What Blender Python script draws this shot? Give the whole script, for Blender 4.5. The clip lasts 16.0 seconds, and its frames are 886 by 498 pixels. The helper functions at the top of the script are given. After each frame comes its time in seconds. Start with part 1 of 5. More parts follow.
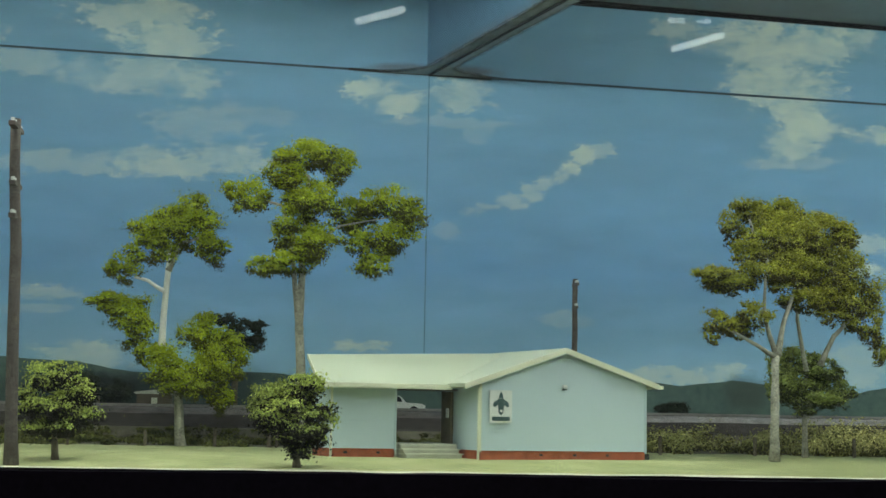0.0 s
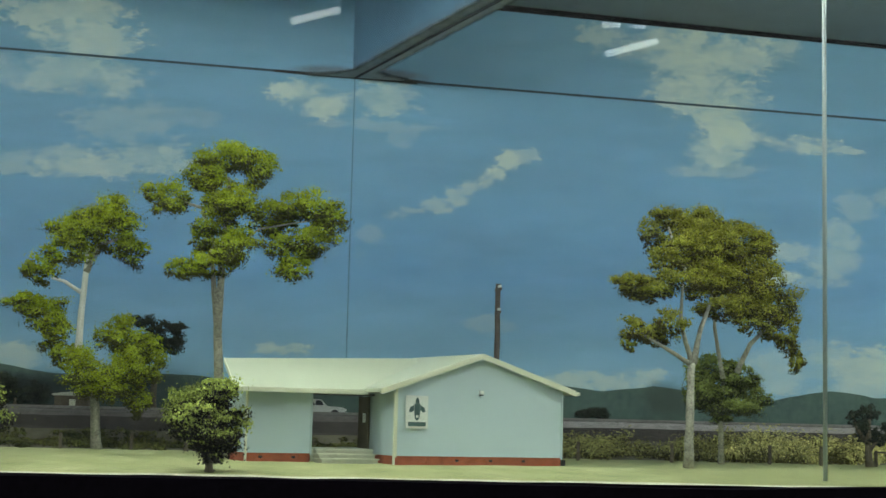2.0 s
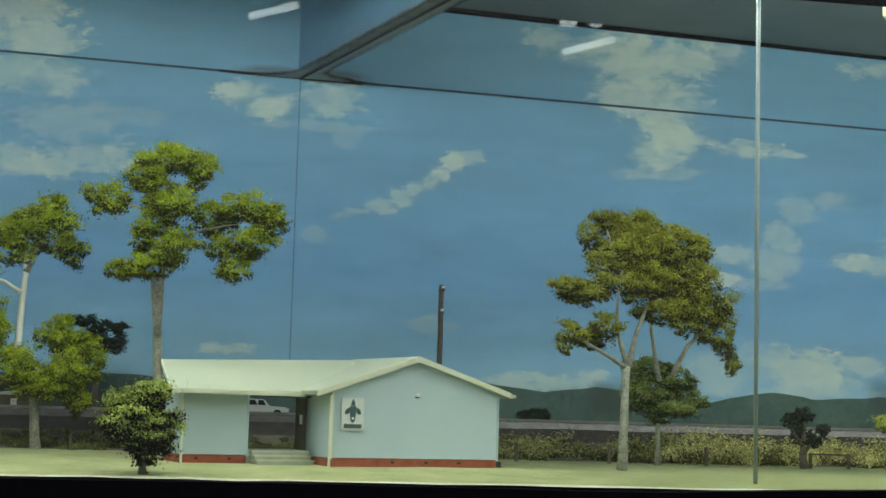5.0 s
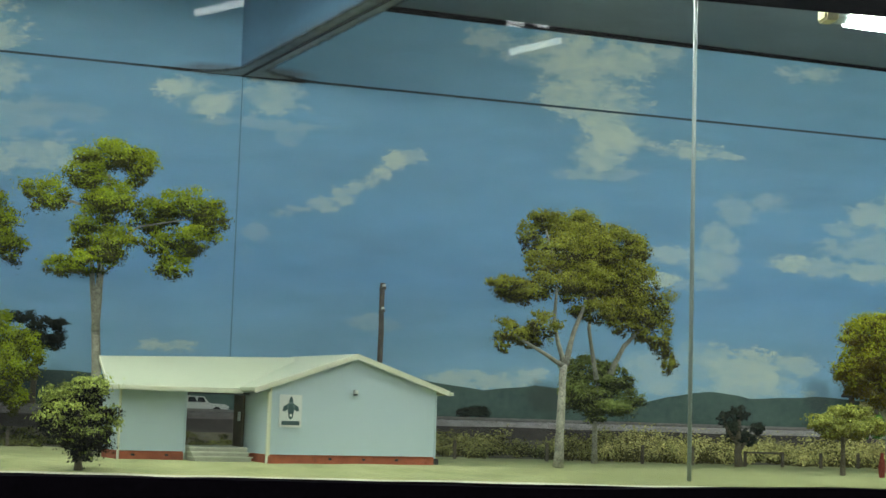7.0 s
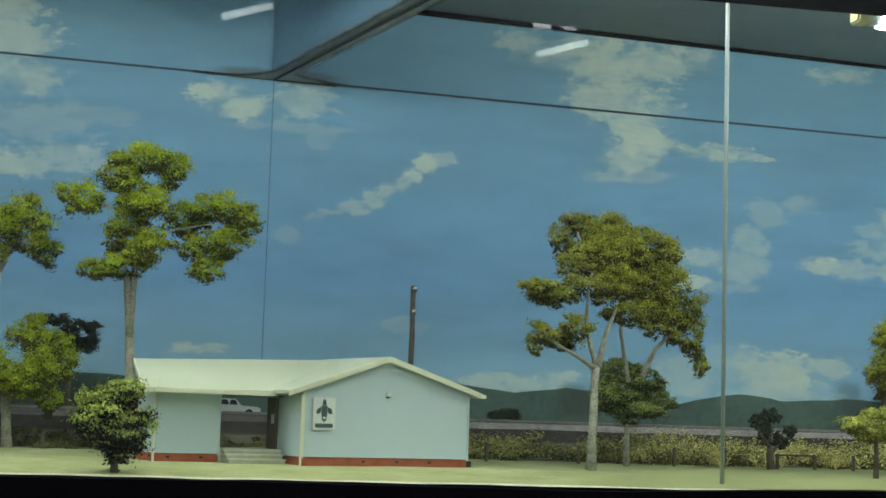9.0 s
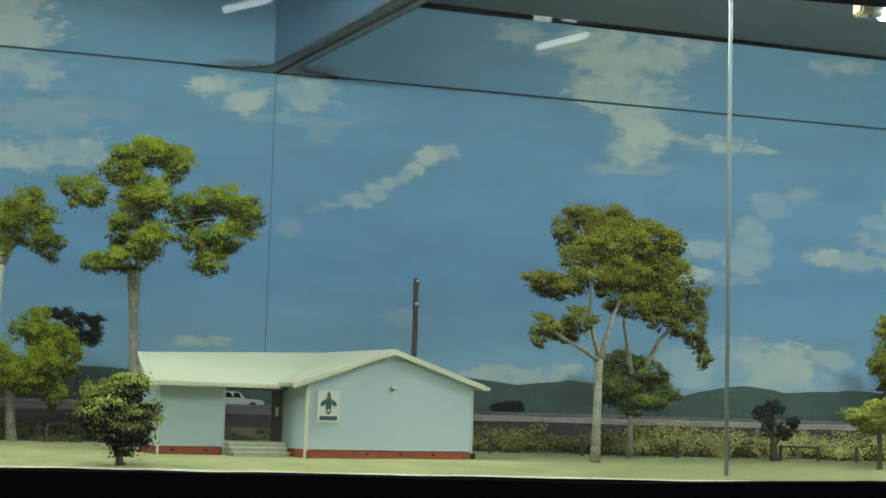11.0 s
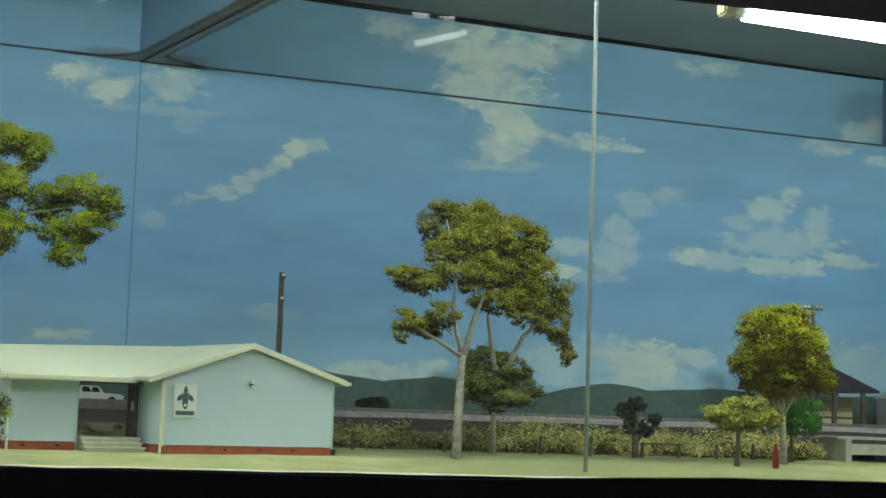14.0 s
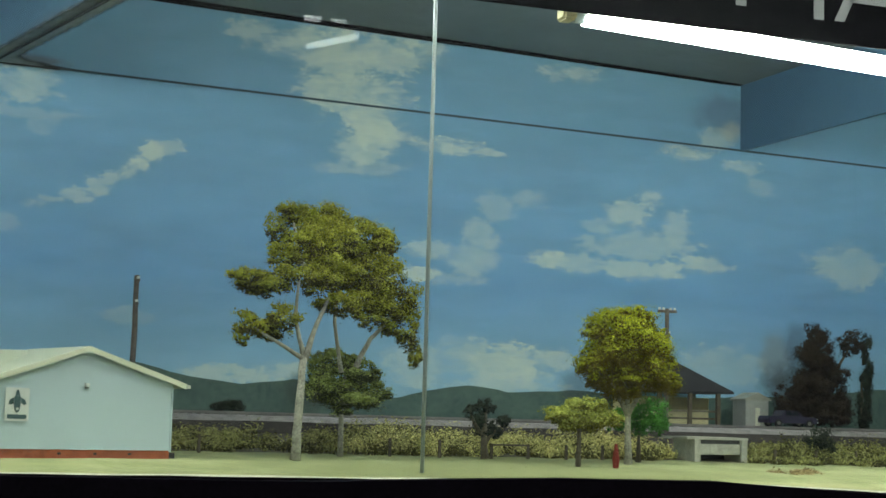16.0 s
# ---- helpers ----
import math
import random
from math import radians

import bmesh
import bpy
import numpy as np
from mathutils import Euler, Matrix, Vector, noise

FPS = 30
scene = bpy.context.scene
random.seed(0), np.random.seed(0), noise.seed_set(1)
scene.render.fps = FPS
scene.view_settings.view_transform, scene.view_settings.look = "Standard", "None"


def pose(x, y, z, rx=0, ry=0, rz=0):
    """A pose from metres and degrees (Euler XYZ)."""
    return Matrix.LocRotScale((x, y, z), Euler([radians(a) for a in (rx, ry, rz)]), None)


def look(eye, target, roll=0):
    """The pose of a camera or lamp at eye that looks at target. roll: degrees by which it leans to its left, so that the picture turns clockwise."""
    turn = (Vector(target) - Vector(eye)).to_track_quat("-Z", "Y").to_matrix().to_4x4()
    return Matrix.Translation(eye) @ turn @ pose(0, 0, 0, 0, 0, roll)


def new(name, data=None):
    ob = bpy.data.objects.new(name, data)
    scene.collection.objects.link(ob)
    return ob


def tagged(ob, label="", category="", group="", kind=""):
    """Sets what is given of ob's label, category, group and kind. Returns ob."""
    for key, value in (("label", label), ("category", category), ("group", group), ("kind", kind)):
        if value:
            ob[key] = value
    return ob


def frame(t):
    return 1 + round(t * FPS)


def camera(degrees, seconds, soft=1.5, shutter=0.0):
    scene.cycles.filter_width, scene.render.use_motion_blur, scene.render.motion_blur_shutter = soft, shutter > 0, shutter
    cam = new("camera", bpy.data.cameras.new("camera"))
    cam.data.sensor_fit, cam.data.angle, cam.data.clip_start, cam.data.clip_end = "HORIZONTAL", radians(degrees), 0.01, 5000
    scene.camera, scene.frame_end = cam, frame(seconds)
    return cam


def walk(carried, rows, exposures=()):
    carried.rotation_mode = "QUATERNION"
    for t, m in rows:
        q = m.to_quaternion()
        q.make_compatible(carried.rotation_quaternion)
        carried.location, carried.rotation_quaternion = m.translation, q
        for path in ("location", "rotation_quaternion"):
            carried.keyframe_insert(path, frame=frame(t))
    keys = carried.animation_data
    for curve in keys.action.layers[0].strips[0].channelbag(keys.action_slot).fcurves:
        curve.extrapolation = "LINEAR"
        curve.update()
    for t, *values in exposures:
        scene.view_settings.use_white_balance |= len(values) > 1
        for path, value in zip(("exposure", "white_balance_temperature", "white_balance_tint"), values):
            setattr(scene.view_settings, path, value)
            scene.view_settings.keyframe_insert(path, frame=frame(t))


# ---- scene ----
# A small railway diorama (about 1:87) behind glass. Lengths below are in decimetres; S turns them into metres.
S = 0.1
cam = camera(31.926, 16.0, soft=1.5)
PATH = [
    (0, look((0.1124, -0.9170, 0.0307), (0.2220, 0.0712, 0.1382), 1.01)),
    (0.5, look((0.1193, -0.9175, 0.0341), (0.2474, 0.0681, 0.1453), 1.15)),
    (1, look((0.1203, -0.9175, 0.0340), (0.2536, 0.0670, 0.1477), 1.27)),
    (1.5, look((0.1256, -0.9188, 0.0356), (0.2677, 0.0643, 0.1506), 1.20)),
    (2, look((0.1249, -0.9184, 0.0340), (0.2741, 0.0644, 0.1426), 1.40)),
    (2.5, look((0.1273, -0.9204, 0.0341), (0.2815, 0.0620, 0.1403), 1.45)),
    (3, look((0.1305, -0.9202, 0.0352), (0.2913, 0.0607, 0.1449), 1.47)),
    (5.5, look((0.1437, -0.9313, 0.0397), (0.3267, 0.0463, 0.1443), 1.71)),
    (6, look((0.1470, -0.9330, 0.0387), (0.3460, 0.0414, 0.1434), 1.80)),
    (6.5, look((0.1464, -0.9311, 0.0390), (0.3547, 0.0412, 0.1445), 1.85)),
    (7, look((0.1443, -0.9350, 0.0384), (0.3507, 0.0377, 0.1445), 1.79)),
    (7.5, look((0.1419, -0.9340, 0.0386), (0.3422, 0.0402, 0.1425), 1.92)),
    (8, look((0.1404, -0.9326, 0.0379), (0.3348, 0.0427, 0.1428), 1.97)),
    (8.5, look((0.1395, -0.9345, 0.0386), (0.3324, 0.0409, 0.1445), 1.89)),
    (9, look((0.1394, -0.9368, 0.0386), (0.3295, 0.0391, 0.1455), 1.80)),
    (11.5, look((0.1349, -0.9369, 0.0379), (0.3253, 0.0396, 0.1392), 1.64)),
    (12, look((0.1313, -0.9338, 0.0382), (0.3230, 0.0425, 0.1387), 1.74)),
    (12.5, look((0.1348, -0.9317, 0.0383), (0.3310, 0.0438, 0.1382), 1.83)),
    (13, look((0.1389, -0.9299, 0.0385), (0.3593, 0.0401, 0.1411), 1.91)),
    (13.5, look((0.1441, -0.9284, 0.0378), (0.3904, 0.0353, 0.1406), 1.79)),
    (14, look((0.1500, -0.9295, 0.0375), (0.4159, 0.0290, 0.1405), 1.92)),
    (14.5, look((0.1572, -0.9292, 0.0378), (0.4385, 0.0248, 0.1414), 1.98)),
    (15, look((0.1690, -0.9385, 0.0375), (0.4682, 0.0098, 0.1432), 1.81)),
    (15.5, look((0.1806, -0.9430, 0.0375), (0.4919, 0.0011, 0.1458), 1.71)),
    (16, look((0.1926, -0.9461, 0.0375), (0.5145, -0.0055, 0.1448), 1.61)),
]
walk(cam, PATH)
scene.view_settings.exposure = 0.5

# ---- world: the dim museum room shuts it out almost everywhere ----
world = bpy.data.worlds.new("room_air")
scene.world = world
world.use_nodes = True
world.node_tree.nodes["Background"].inputs[0].default_value = (0.75, 0.88, 1.0, 1)
world.node_tree.nodes["Background"].inputs[1].default_value = 0.05

TUBE_POWER = 29.0
ROOM_LAMP = 2.7
ROW_LAMP = 11.0
LIGHT_TINT = (0.925, 1.0, 0.93)


# ---- materials ----
def node(nt, kind, **inputs):
    n = nt.nodes.new(kind)
    for k, v in inputs.items():
        n.inputs[k.replace("_", " ")].default_value = v
    return n


def mat(name, base, rough=0.6, dark=0.7, light=1.25, scale=60.0, fine=600.0, bump=0.15, metal=0.0, random_by=None, spread=0.0, hue=None, shine=0.3, sharp=0.3):
    """Base colour with stains at two scales and a fine relief; random_by: 'object' or 'island' adds piece-to-piece variation."""
    m = bpy.data.materials.new(name)
    m.use_nodes = True
    nt = m.node_tree
    b = nt.nodes["Principled BSDF"]
    b.inputs["Roughness"].default_value = rough
    b.inputs["Metallic"].default_value = metal
    b.inputs["Specular IOR Level"].default_value = shine
    co = nt.nodes.new("ShaderNodeTexCoord")
    n1 = node(nt, "ShaderNodeTexNoise", Scale=scale, Detail=5.0, Roughness=0.6)
    n2 = node(nt, "ShaderNodeTexNoise", Scale=fine, Detail=3.0)
    for n in (n1, n2):
        nt.links.new(co.outputs["Object"], n.inputs["Vector"])
    add = nt.nodes.new("ShaderNodeMath")
    add.operation = "ADD"
    nt.links.new(n1.outputs["Fac"], add.inputs[0])
    nt.links.new(n2.outputs["Fac"], add.inputs[1])
    ramp = nt.nodes.new("ShaderNodeMapRange")
    ramp.inputs["From Min"].default_value, ramp.inputs["From Max"].default_value = 1 - sharp, 1 + sharp
    nt.links.new(add.outputs[0], ramp.inputs["Value"])
    mix = nt.nodes.new("ShaderNodeMix")
    mix.data_type = "RGBA"
    second = hue or base
    mix.inputs["A"].default_value = (*[c * dark for c in base], 1)
    mix.inputs["B"].default_value = (*[min(1.0, c * light) for c in second], 1)
    nt.links.new(ramp.outputs[0], mix.inputs["Factor"])
    colour = mix.outputs["Result"]
    if random_by:
        if random_by == "object":
            rnd = nt.nodes.new("ShaderNodeObjectInfo").outputs["Random"]
        else:
            rnd = nt.nodes.new("ShaderNodeNewGeometry").outputs["Random Per Island"]
        val = nt.nodes.new("ShaderNodeMapRange")
        val.inputs["To Min"].default_value, val.inputs["To Max"].default_value = 1 - spread, 1 + spread
        nt.links.new(rnd, val.inputs["Value"])
        mul = nt.nodes.new("ShaderNodeMix")
        mul.data_type, mul.blend_type = "RGBA", "MULTIPLY"
        mul.inputs["Factor"].default_value = 1.0
        nt.links.new(colour, mul.inputs["A"])
        nt.links.new(val.outputs[0], mul.inputs["B"])
        colour = mul.outputs["Result"]
    nt.links.new(colour, b.inputs["Base Color"])
    if bump:
        bp = nt.nodes.new("ShaderNodeBump")
        bp.inputs["Strength"].default_value, bp.inputs["Distance"].default_value = bump, 0.001
        nt.links.new(n2.outputs["Fac"], bp.inputs["Height"])
        nt.links.new(bp.outputs[0], b.inputs["Normal"])
    return m


def glow(name, colour, strength):
    m = bpy.data.materials.new(name)
    m.use_nodes = True
    b = m.node_tree.nodes["Principled BSDF"]
    b.inputs["Base Color"].default_value = (*colour, 1)
    b.inputs["Emission Color"].default_value = (*colour, 1)
    b.inputs["Emission Strength"].default_value = strength
    return m


def glass(name, share, tint=(1, 1, 1)):
    """A thin clean pane: clear, with a weak mirror image on it."""
    m = bpy.data.materials.new(name)
    m.use_nodes = True
    nt = m.node_tree
    nt.nodes.clear()
    out, mix = nt.nodes.new("ShaderNodeOutputMaterial"), nt.nodes.new("ShaderNodeMixShader")
    clear, gloss = nt.nodes.new("ShaderNodeBsdfTransparent"), nt.nodes.new("ShaderNodeBsdfGlossy")
    clear.inputs["Color"].default_value = (*tint, 1)
    gloss.inputs["Roughness"].default_value = 0.0
    mix.inputs[0].default_value = share
    nt.links.new(clear.outputs[0], mix.inputs[1])
    nt.links.new(gloss.outputs[0], mix.inputs[2])
    nt.links.new(mix.outputs[0], out.inputs[0])
    return m


# x, z, half width, half height, how thickly painted
CLOUDS_WEST = [(-0.08, 3.77, 0.56, 0.15, 0.75), (0.13, 3.55, 0.46, 0.2, 0.8), (-0.01, 3.24, 0.61, 0.2, 0.55), (0.34, 3.21, 0.3, 0.18, 0.6), (-0.98, 3.3, 0.36, 0.11, 0.5), (-0.54, 3.22, 0.3, 0.18, 0.45), (0.45, 2.81, 0.45, 0.2, 0.35), (0.88, 2.9, 0.55, 0.09, 0.25), (-0.65, 2.44, 0.65, 0.11, 0.5), (0.22, 2.43, 0.6, 0.1, 0.7), (0.7, 2.52, 0.4, 0.15, 0.6), (-0.03, 2.52, 0.3, 0.09, 0.5), (-0.74, 1.29, 0.3, 0.08, 0.7), (-0.88, 1.17, 0.35, 0.04, 0.4), (-0.44, 0.77, 0.4, 0.12, 0.45), (-1.75, 3.52, 0.47, 0.16, 0.5)]
CLOUDS_JOINT = [(1.97, 3.17, 0.3, 0.13, 0.85), (2.22, 3.08, 0.25, 0.13, 0.85), (1.87, 3.22, 0.18, 0.07, 0.6), (2.78, 3.18, 0.28, 0.18, 0.6), (2.63, 2.92, 0.56, 0.07, 0.3), (2.94, 2.83, 0.2, 0.09, 0.25), (3.67, 1.18, 0.2, 0.09, 0.4), (1.92, 0.91, 0.3, 0.05, 0.5)]
CLOUDS_RISING = [(3.87, 2.66, 0.11, 0.1, 0.95), (4.02, 2.71, 0.16, 0.07, 0.6), (3.78, 2.54, 0.11, 0.08, 0.85), (3.65, 2.45, 0.12, 0.06, 0.7), (3.52, 2.39, 0.1, 0.07, 0.65), (3.4, 2.31, 0.15, 0.07, 0.65), (3.2, 2.22, 0.15, 0.06, 0.55), (3.02, 2.16, 0.14, 0.05, 0.5), (2.85, 2.11, 0.14, 0.05, 0.42), (2.66, 1.94, 0.12, 0.1, 0.25), (2.55, 1.75, 0.07, 0.1, 0.15)]
CLOUDS_MID = [(4.74, 3.85, 0.26, 0.13, 0.6), (5.17, 3.76, 0.32, 0.19, 0.75), (5.61, 3.7, 0.59, 0.27, 0.9), (6.17, 3.75, 0.38, 0.19, 0.85), (6.45, 3.83, 0.22, 0.11, 0.6), (5.85, 3.32, 0.45, 0.27, 0.9), (5.51, 3.39, 0.32, 0.19, 0.7), (5.97, 3.03, 0.29, 0.21, 0.85), (5.81, 2.83, 0.29, 0.16, 0.7), (5.59, 2.65, 0.26, 0.07, 0.45), (6.03, 2.69, 0.32, 0.08, 0.35), (6.65, 2.93, 0.43, 0.08, 0.8), (7.05, 2.9, 0.22, 0.04, 0.7), (4.45, 0.7, 0.25, 0.09, 0.5), (4.87, 0.69, 0.36, 0.1, 0.55), (5.18, 0.78, 0.21, 0.07, 0.5), (3.77, 1.15, 0.23, 0.08, 0.25)]
CLOUDS_EAST = [(7.18, 2.37, 0.22, 0.16, 0.4), (7.53, 2.5, 0.25, 0.11, 0.35), (7.01, 2.11, 0.22, 0.16, 0.5), (6.51, 1.92, 0.27, 0.1, 0.55), (6.4, 1.7, 0.32, 0.06, 0.8), (6.96, 1.84, 0.27, 0.19, 0.45), (6.8, 1.67, 0.37, 0.06, 0.35), (6.87, 0.95, 0.32, 0.19, 0.4), (7.33, 0.84, 0.49, 0.22, 0.55), (7.74, 0.94, 0.33, 0.12, 0.5), (7.28, 0.68, 0.59, 0.13, 0.5), (6.43, 0.86, 0.32, 0.21, 0.35), (7.92, 3.77, 0.34, 0.1, 0.65), (9.29, 3.09, 0.35, 0.07, 0.75), (9.54, 3.25, 0.18, 0.12, 0.55), (9.86, 2.99, 0.29, 0.07, 0.5), (10.06, 2.8, 0.18, 0.11, 0.3)]
CLOUDS_FAR = [(8.79, 2.6, 0.15, 0.13, 0.65), (8.55, 2.41, 0.25, 0.14, 0.6), (8.25, 2.28, 0.22, 0.09, 0.5), (9.11, 2.31, 0.17, 0.2, 0.5), (8.68, 2.11, 0.62, 0.17, 0.5), (7.72, 1.91, 0.25, 0.09, 0.75), (8.08, 1.88, 0.33, 0.1, 0.6), (8.74, 1.87, 0.51, 0.1, 0.7), (9.43, 1.96, 0.26, 0.1, 0.7), (8.43, 2.26, 0.17, 0.08, 0.3), (9.69, 0.94, 0.46, 0.23, 0.3), (11.11, 2.04, 0.49, 0.24, 0.5)]


# smeared patches of old paint and filler: x, z, half width, half height, how thick, colour
SMEARS = [(2.25, 3.375, 0.34, 0.06, 0.7, (0.17, 0.19, 0.2)), (2.75, 3.37, 0.35, 0.07, 0.8, (0.17, 0.19, 0.2)), (9.62, 3.5, 0.35, 0.22, 0.4, (0.11, 0.13, 0.2)),
          (9.72, 3.33, 0.12, 0.12, 0.6, (0.5, 0.52, 0.45)), (10.25, 1.02, 0.2, 0.3, 0.7, (0.27, 0.33, 0.36)), (10.48, 1.2, 0.16, 0.24, 0.5, (0.06, 0.09, 0.13)), (10.5, 0.75, 0.42, 0.28, 0.7, (0.03, 0.035, 0.035)),
          (5.36, 0.55, 0.22, 0.2, 0.6, (0.04, 0.05, 0.04)), (8.02, 0.66, 0.16, 0.18, 0.4, (0.05, 0.055, 0.06)), (-0.2, 0.5, 0.45, 0.13, 0.85, (0.015, 0.02, 0.018)), (0.3, 0.45, 1.7, 0.24, 0.55, (0.022, 0.036, 0.038))]


def smeared(nt, colour):
    """Lays the smears over a painted colour, on x and z in decimetres."""
    co = nt.nodes.new("ShaderNodeTexCoord")
    ragged = node(nt, "ShaderNodeTexNoise", Scale=70.0, Detail=6.0, Roughness=0.65)
    nt.links.new(co.outputs["Object"], ragged.inputs["Vector"])
    for x, z, rx, rz, thick, paint in SMEARS:
        fit = nt.nodes.new("ShaderNodeVectorMath")
        fit.operation = "MULTIPLY_ADD"
        fit.inputs[1].default_value = (1 / (rx * S), 0, 1 / (rz * S))
        fit.inputs[2].default_value = (-x / rx, 0, -z / rz)
        nt.links.new(co.outputs["Object"], fit.inputs[0])
        far = nt.nodes.new("ShaderNodeVectorMath")
        far.operation = "LENGTH"
        nt.links.new(fit.outputs[0], far.inputs[0])
        rough_edge = nt.nodes.new("ShaderNodeMath")
        rough_edge.operation = "ADD"
        nt.links.new(far.outputs["Value"], rough_edge.inputs[0])
        nt.links.new(ragged.outputs["Fac"], rough_edge.inputs[1])
        cover = nt.nodes.new("ShaderNodeMapRange")
        cover.interpolation_type = "SMOOTHSTEP"
        cover.inputs["From Min"].default_value, cover.inputs["From Max"].default_value = 1.75, 0.95
        cover.inputs["To Min"].default_value, cover.inputs["To Max"].default_value = 0.0, thick
        nt.links.new(rough_edge.outputs[0], cover.inputs["Value"])
        lay = nt.nodes.new("ShaderNodeMix")
        lay.data_type = "RGBA"
        lay.inputs["B"].default_value = (*paint, 1)
        nt.links.new(cover.outputs[0], lay.inputs["Factor"])
        nt.links.new(colour, lay.inputs["A"])
        colour = lay.outputs["Result"]
    return colour


def painted_sky(name):
    """Blue sky paint with brushed clouds; each cloud is an ellipse whose outline is broken up by noise."""
    m = bpy.data.materials.new(name)
    m.use_nodes = True
    nt = m.node_tree
    b = nt.nodes["Principled BSDF"]
    b.inputs["Roughness"].default_value = 0.55
    b.inputs["Specular IOR Level"].default_value = 0.2
    co = nt.nodes.new("ShaderNodeTexCoord")
    scaled = nt.nodes.new("ShaderNodeVectorMath")
    scaled.operation = "SCALE"
    scaled.inputs["Scale"].default_value = 1 / S
    nt.links.new(co.outputs["Object"], scaled.inputs[0])
    wob = node(nt, "ShaderNodeTexNoise", Scale=3.6, Detail=10.0, Roughness=0.78)
    squash = nt.nodes.new("ShaderNodeMapping")
    squash.inputs["Scale"].default_value = (0.8, 1, 1.7)
    nt.links.new(scaled.outputs[0], squash.inputs["Vector"])
    nt.links.new(squash.outputs[0], wob.inputs["Vector"])
    off = nt.nodes.new("ShaderNodeVectorMath")
    off.operation = "SUBTRACT"
    off.inputs[1].default_value = (0.5, 0.5, 0.5)
    nt.links.new(wob.outputs["Color"], off.inputs[0])
    amp = nt.nodes.new("ShaderNodeVectorMath")
    amp.operation = "MULTIPLY_ADD"
    amp.inputs[1].default_value = (0.42, 0.0, 0.26)
    nt.links.new(off.outputs[0], amp.inputs[0])
    nt.links.new(scaled.outputs[0], amp.inputs[2])
    rag = node(nt, "ShaderNodeTexNoise", Scale=5.0, Detail=10.0, Roughness=0.74)
    nt.links.new(squash.outputs[0], rag.inputs["Vector"])

    def calc(op, a, b, c=0.0):
        n = nt.nodes.new("ShaderNodeMath")
        n.operation = op
        for i, v in enumerate((a, b, c)):
            if isinstance(v, float):
                n.inputs[i].default_value = v
            else:
                nt.links.new(v, n.inputs[i])
        return n.outputs[0]

    fleck = node(nt, "ShaderNodeTexNoise", Scale=13.0, Detail=8.0, Roughness=0.72)
    nt.links.new(squash.outputs[0], fleck.inputs["Vector"])
    torn = calc("ADD", calc("MULTIPLY_ADD", rag.outputs["Fac"], -2.2, 1.1), calc("MULTIPLY_ADD", fleck.outputs["Fac"], -0.7, 0.35))
    # the brush left some edges crisp and dragged others out thinly
    drag = node(nt, "ShaderNodeTexNoise", Scale=2.3, Detail=3.0)
    nt.links.new(scaled.outputs[0], drag.inputs["Vector"])
    steep = calc("MAXIMUM", calc("MULTIPLY_ADD", drag.outputs["Fac"], 9.0, -2.6), 0.9)
    cover = None
    for x, z, rx, rz, thick in CLOUDS_WEST + CLOUDS_JOINT + CLOUDS_RISING + CLOUDS_MID + CLOUDS_EAST + CLOUDS_FAR:
        thick = thick * 1.45 if z < 1.05 else thick
        fit = nt.nodes.new("ShaderNodeVectorMath")
        fit.operation = "MULTIPLY_ADD"
        fit.inputs[1].default_value = (1 / rx, 0, 1 / rz)
        fit.inputs[2].default_value = (-x / rx, 0, -z / rz)
        nt.links.new(amp.outputs[0], fit.inputs[0])
        far = nt.nodes.new("ShaderNodeVectorMath")
        far.operation = "LENGTH"
        nt.links.new(fit.outputs[0], far.inputs[0])
        dist = calc("ADD", far.outputs["Value"], torn)
        fill = calc("MINIMUM", calc("MAXIMUM", calc("MULTIPLY", calc("SUBTRACT", 1.16, dist), steep), 0.0), 1.0)
        one = calc("MULTIPLY", fill, min(1.0, thick * 1.2))
        cover = calc("SMOOTH_MAX", cover, one, 0.12) if cover else calc("MAXIMUM", one, 0.0)
    wisp = node(nt, "ShaderNodeTexNoise", Scale=1.4, Detail=6.0, Roughness=0.6)
    nt.links.new(scaled.outputs[0], wisp.inputs["Vector"])
    thin = nt.nodes.new("ShaderNodeMapRange")
    thin.inputs["From Min"].default_value, thin.inputs["From Max"].default_value = 0.35, 0.6
    thin.inputs["To Min"].default_value, thin.inputs["To Max"].default_value = 0.66, 1.06
    nt.links.new(calc("MULTIPLY_ADD", fleck.outputs["Fac"], 0.35, calc("MULTIPLY", wisp.outputs["Fac"], 0.65)), thin.inputs["Value"])
    dens = nt.nodes.new("ShaderNodeMath")
    dens.operation = "MULTIPLY"
    nt.links.new(cover, dens.inputs[0])
    nt.links.new(thin.outputs[0], dens.inputs[1])
    # the blue turns paler and greener upwards, as such backdrops are mixed
    sep = nt.nodes.new("ShaderNodeSeparateXYZ")
    nt.links.new(scaled.outputs[0], sep.inputs[0])
    ramp = nt.nodes.new("ShaderNodeValToRGB")
    e = ramp.color_ramp.elements
    e[0].position, e[0].color = 0.08, (0.32, 0.57, 0.73, 1)
    e[1].position, e[1].color = 0.95, (0.18, 0.40, 0.60, 1)
    mid = e.new(0.4)
    mid.color = (0.160, 0.385, 0.70, 1)
    high = nt.nodes.new("ShaderNodeMath")
    high.operation = "MULTIPLY"
    high.inputs[1].default_value = 0.25
    nt.links.new(sep.outputs["Z"], high.inputs[0])
    nt.links.new(high.outputs[0], ramp.inputs["Fac"])
    brush = node(nt, "ShaderNodeTexNoise", Scale=2.0, Detail=6.0, Roughness=0.7)
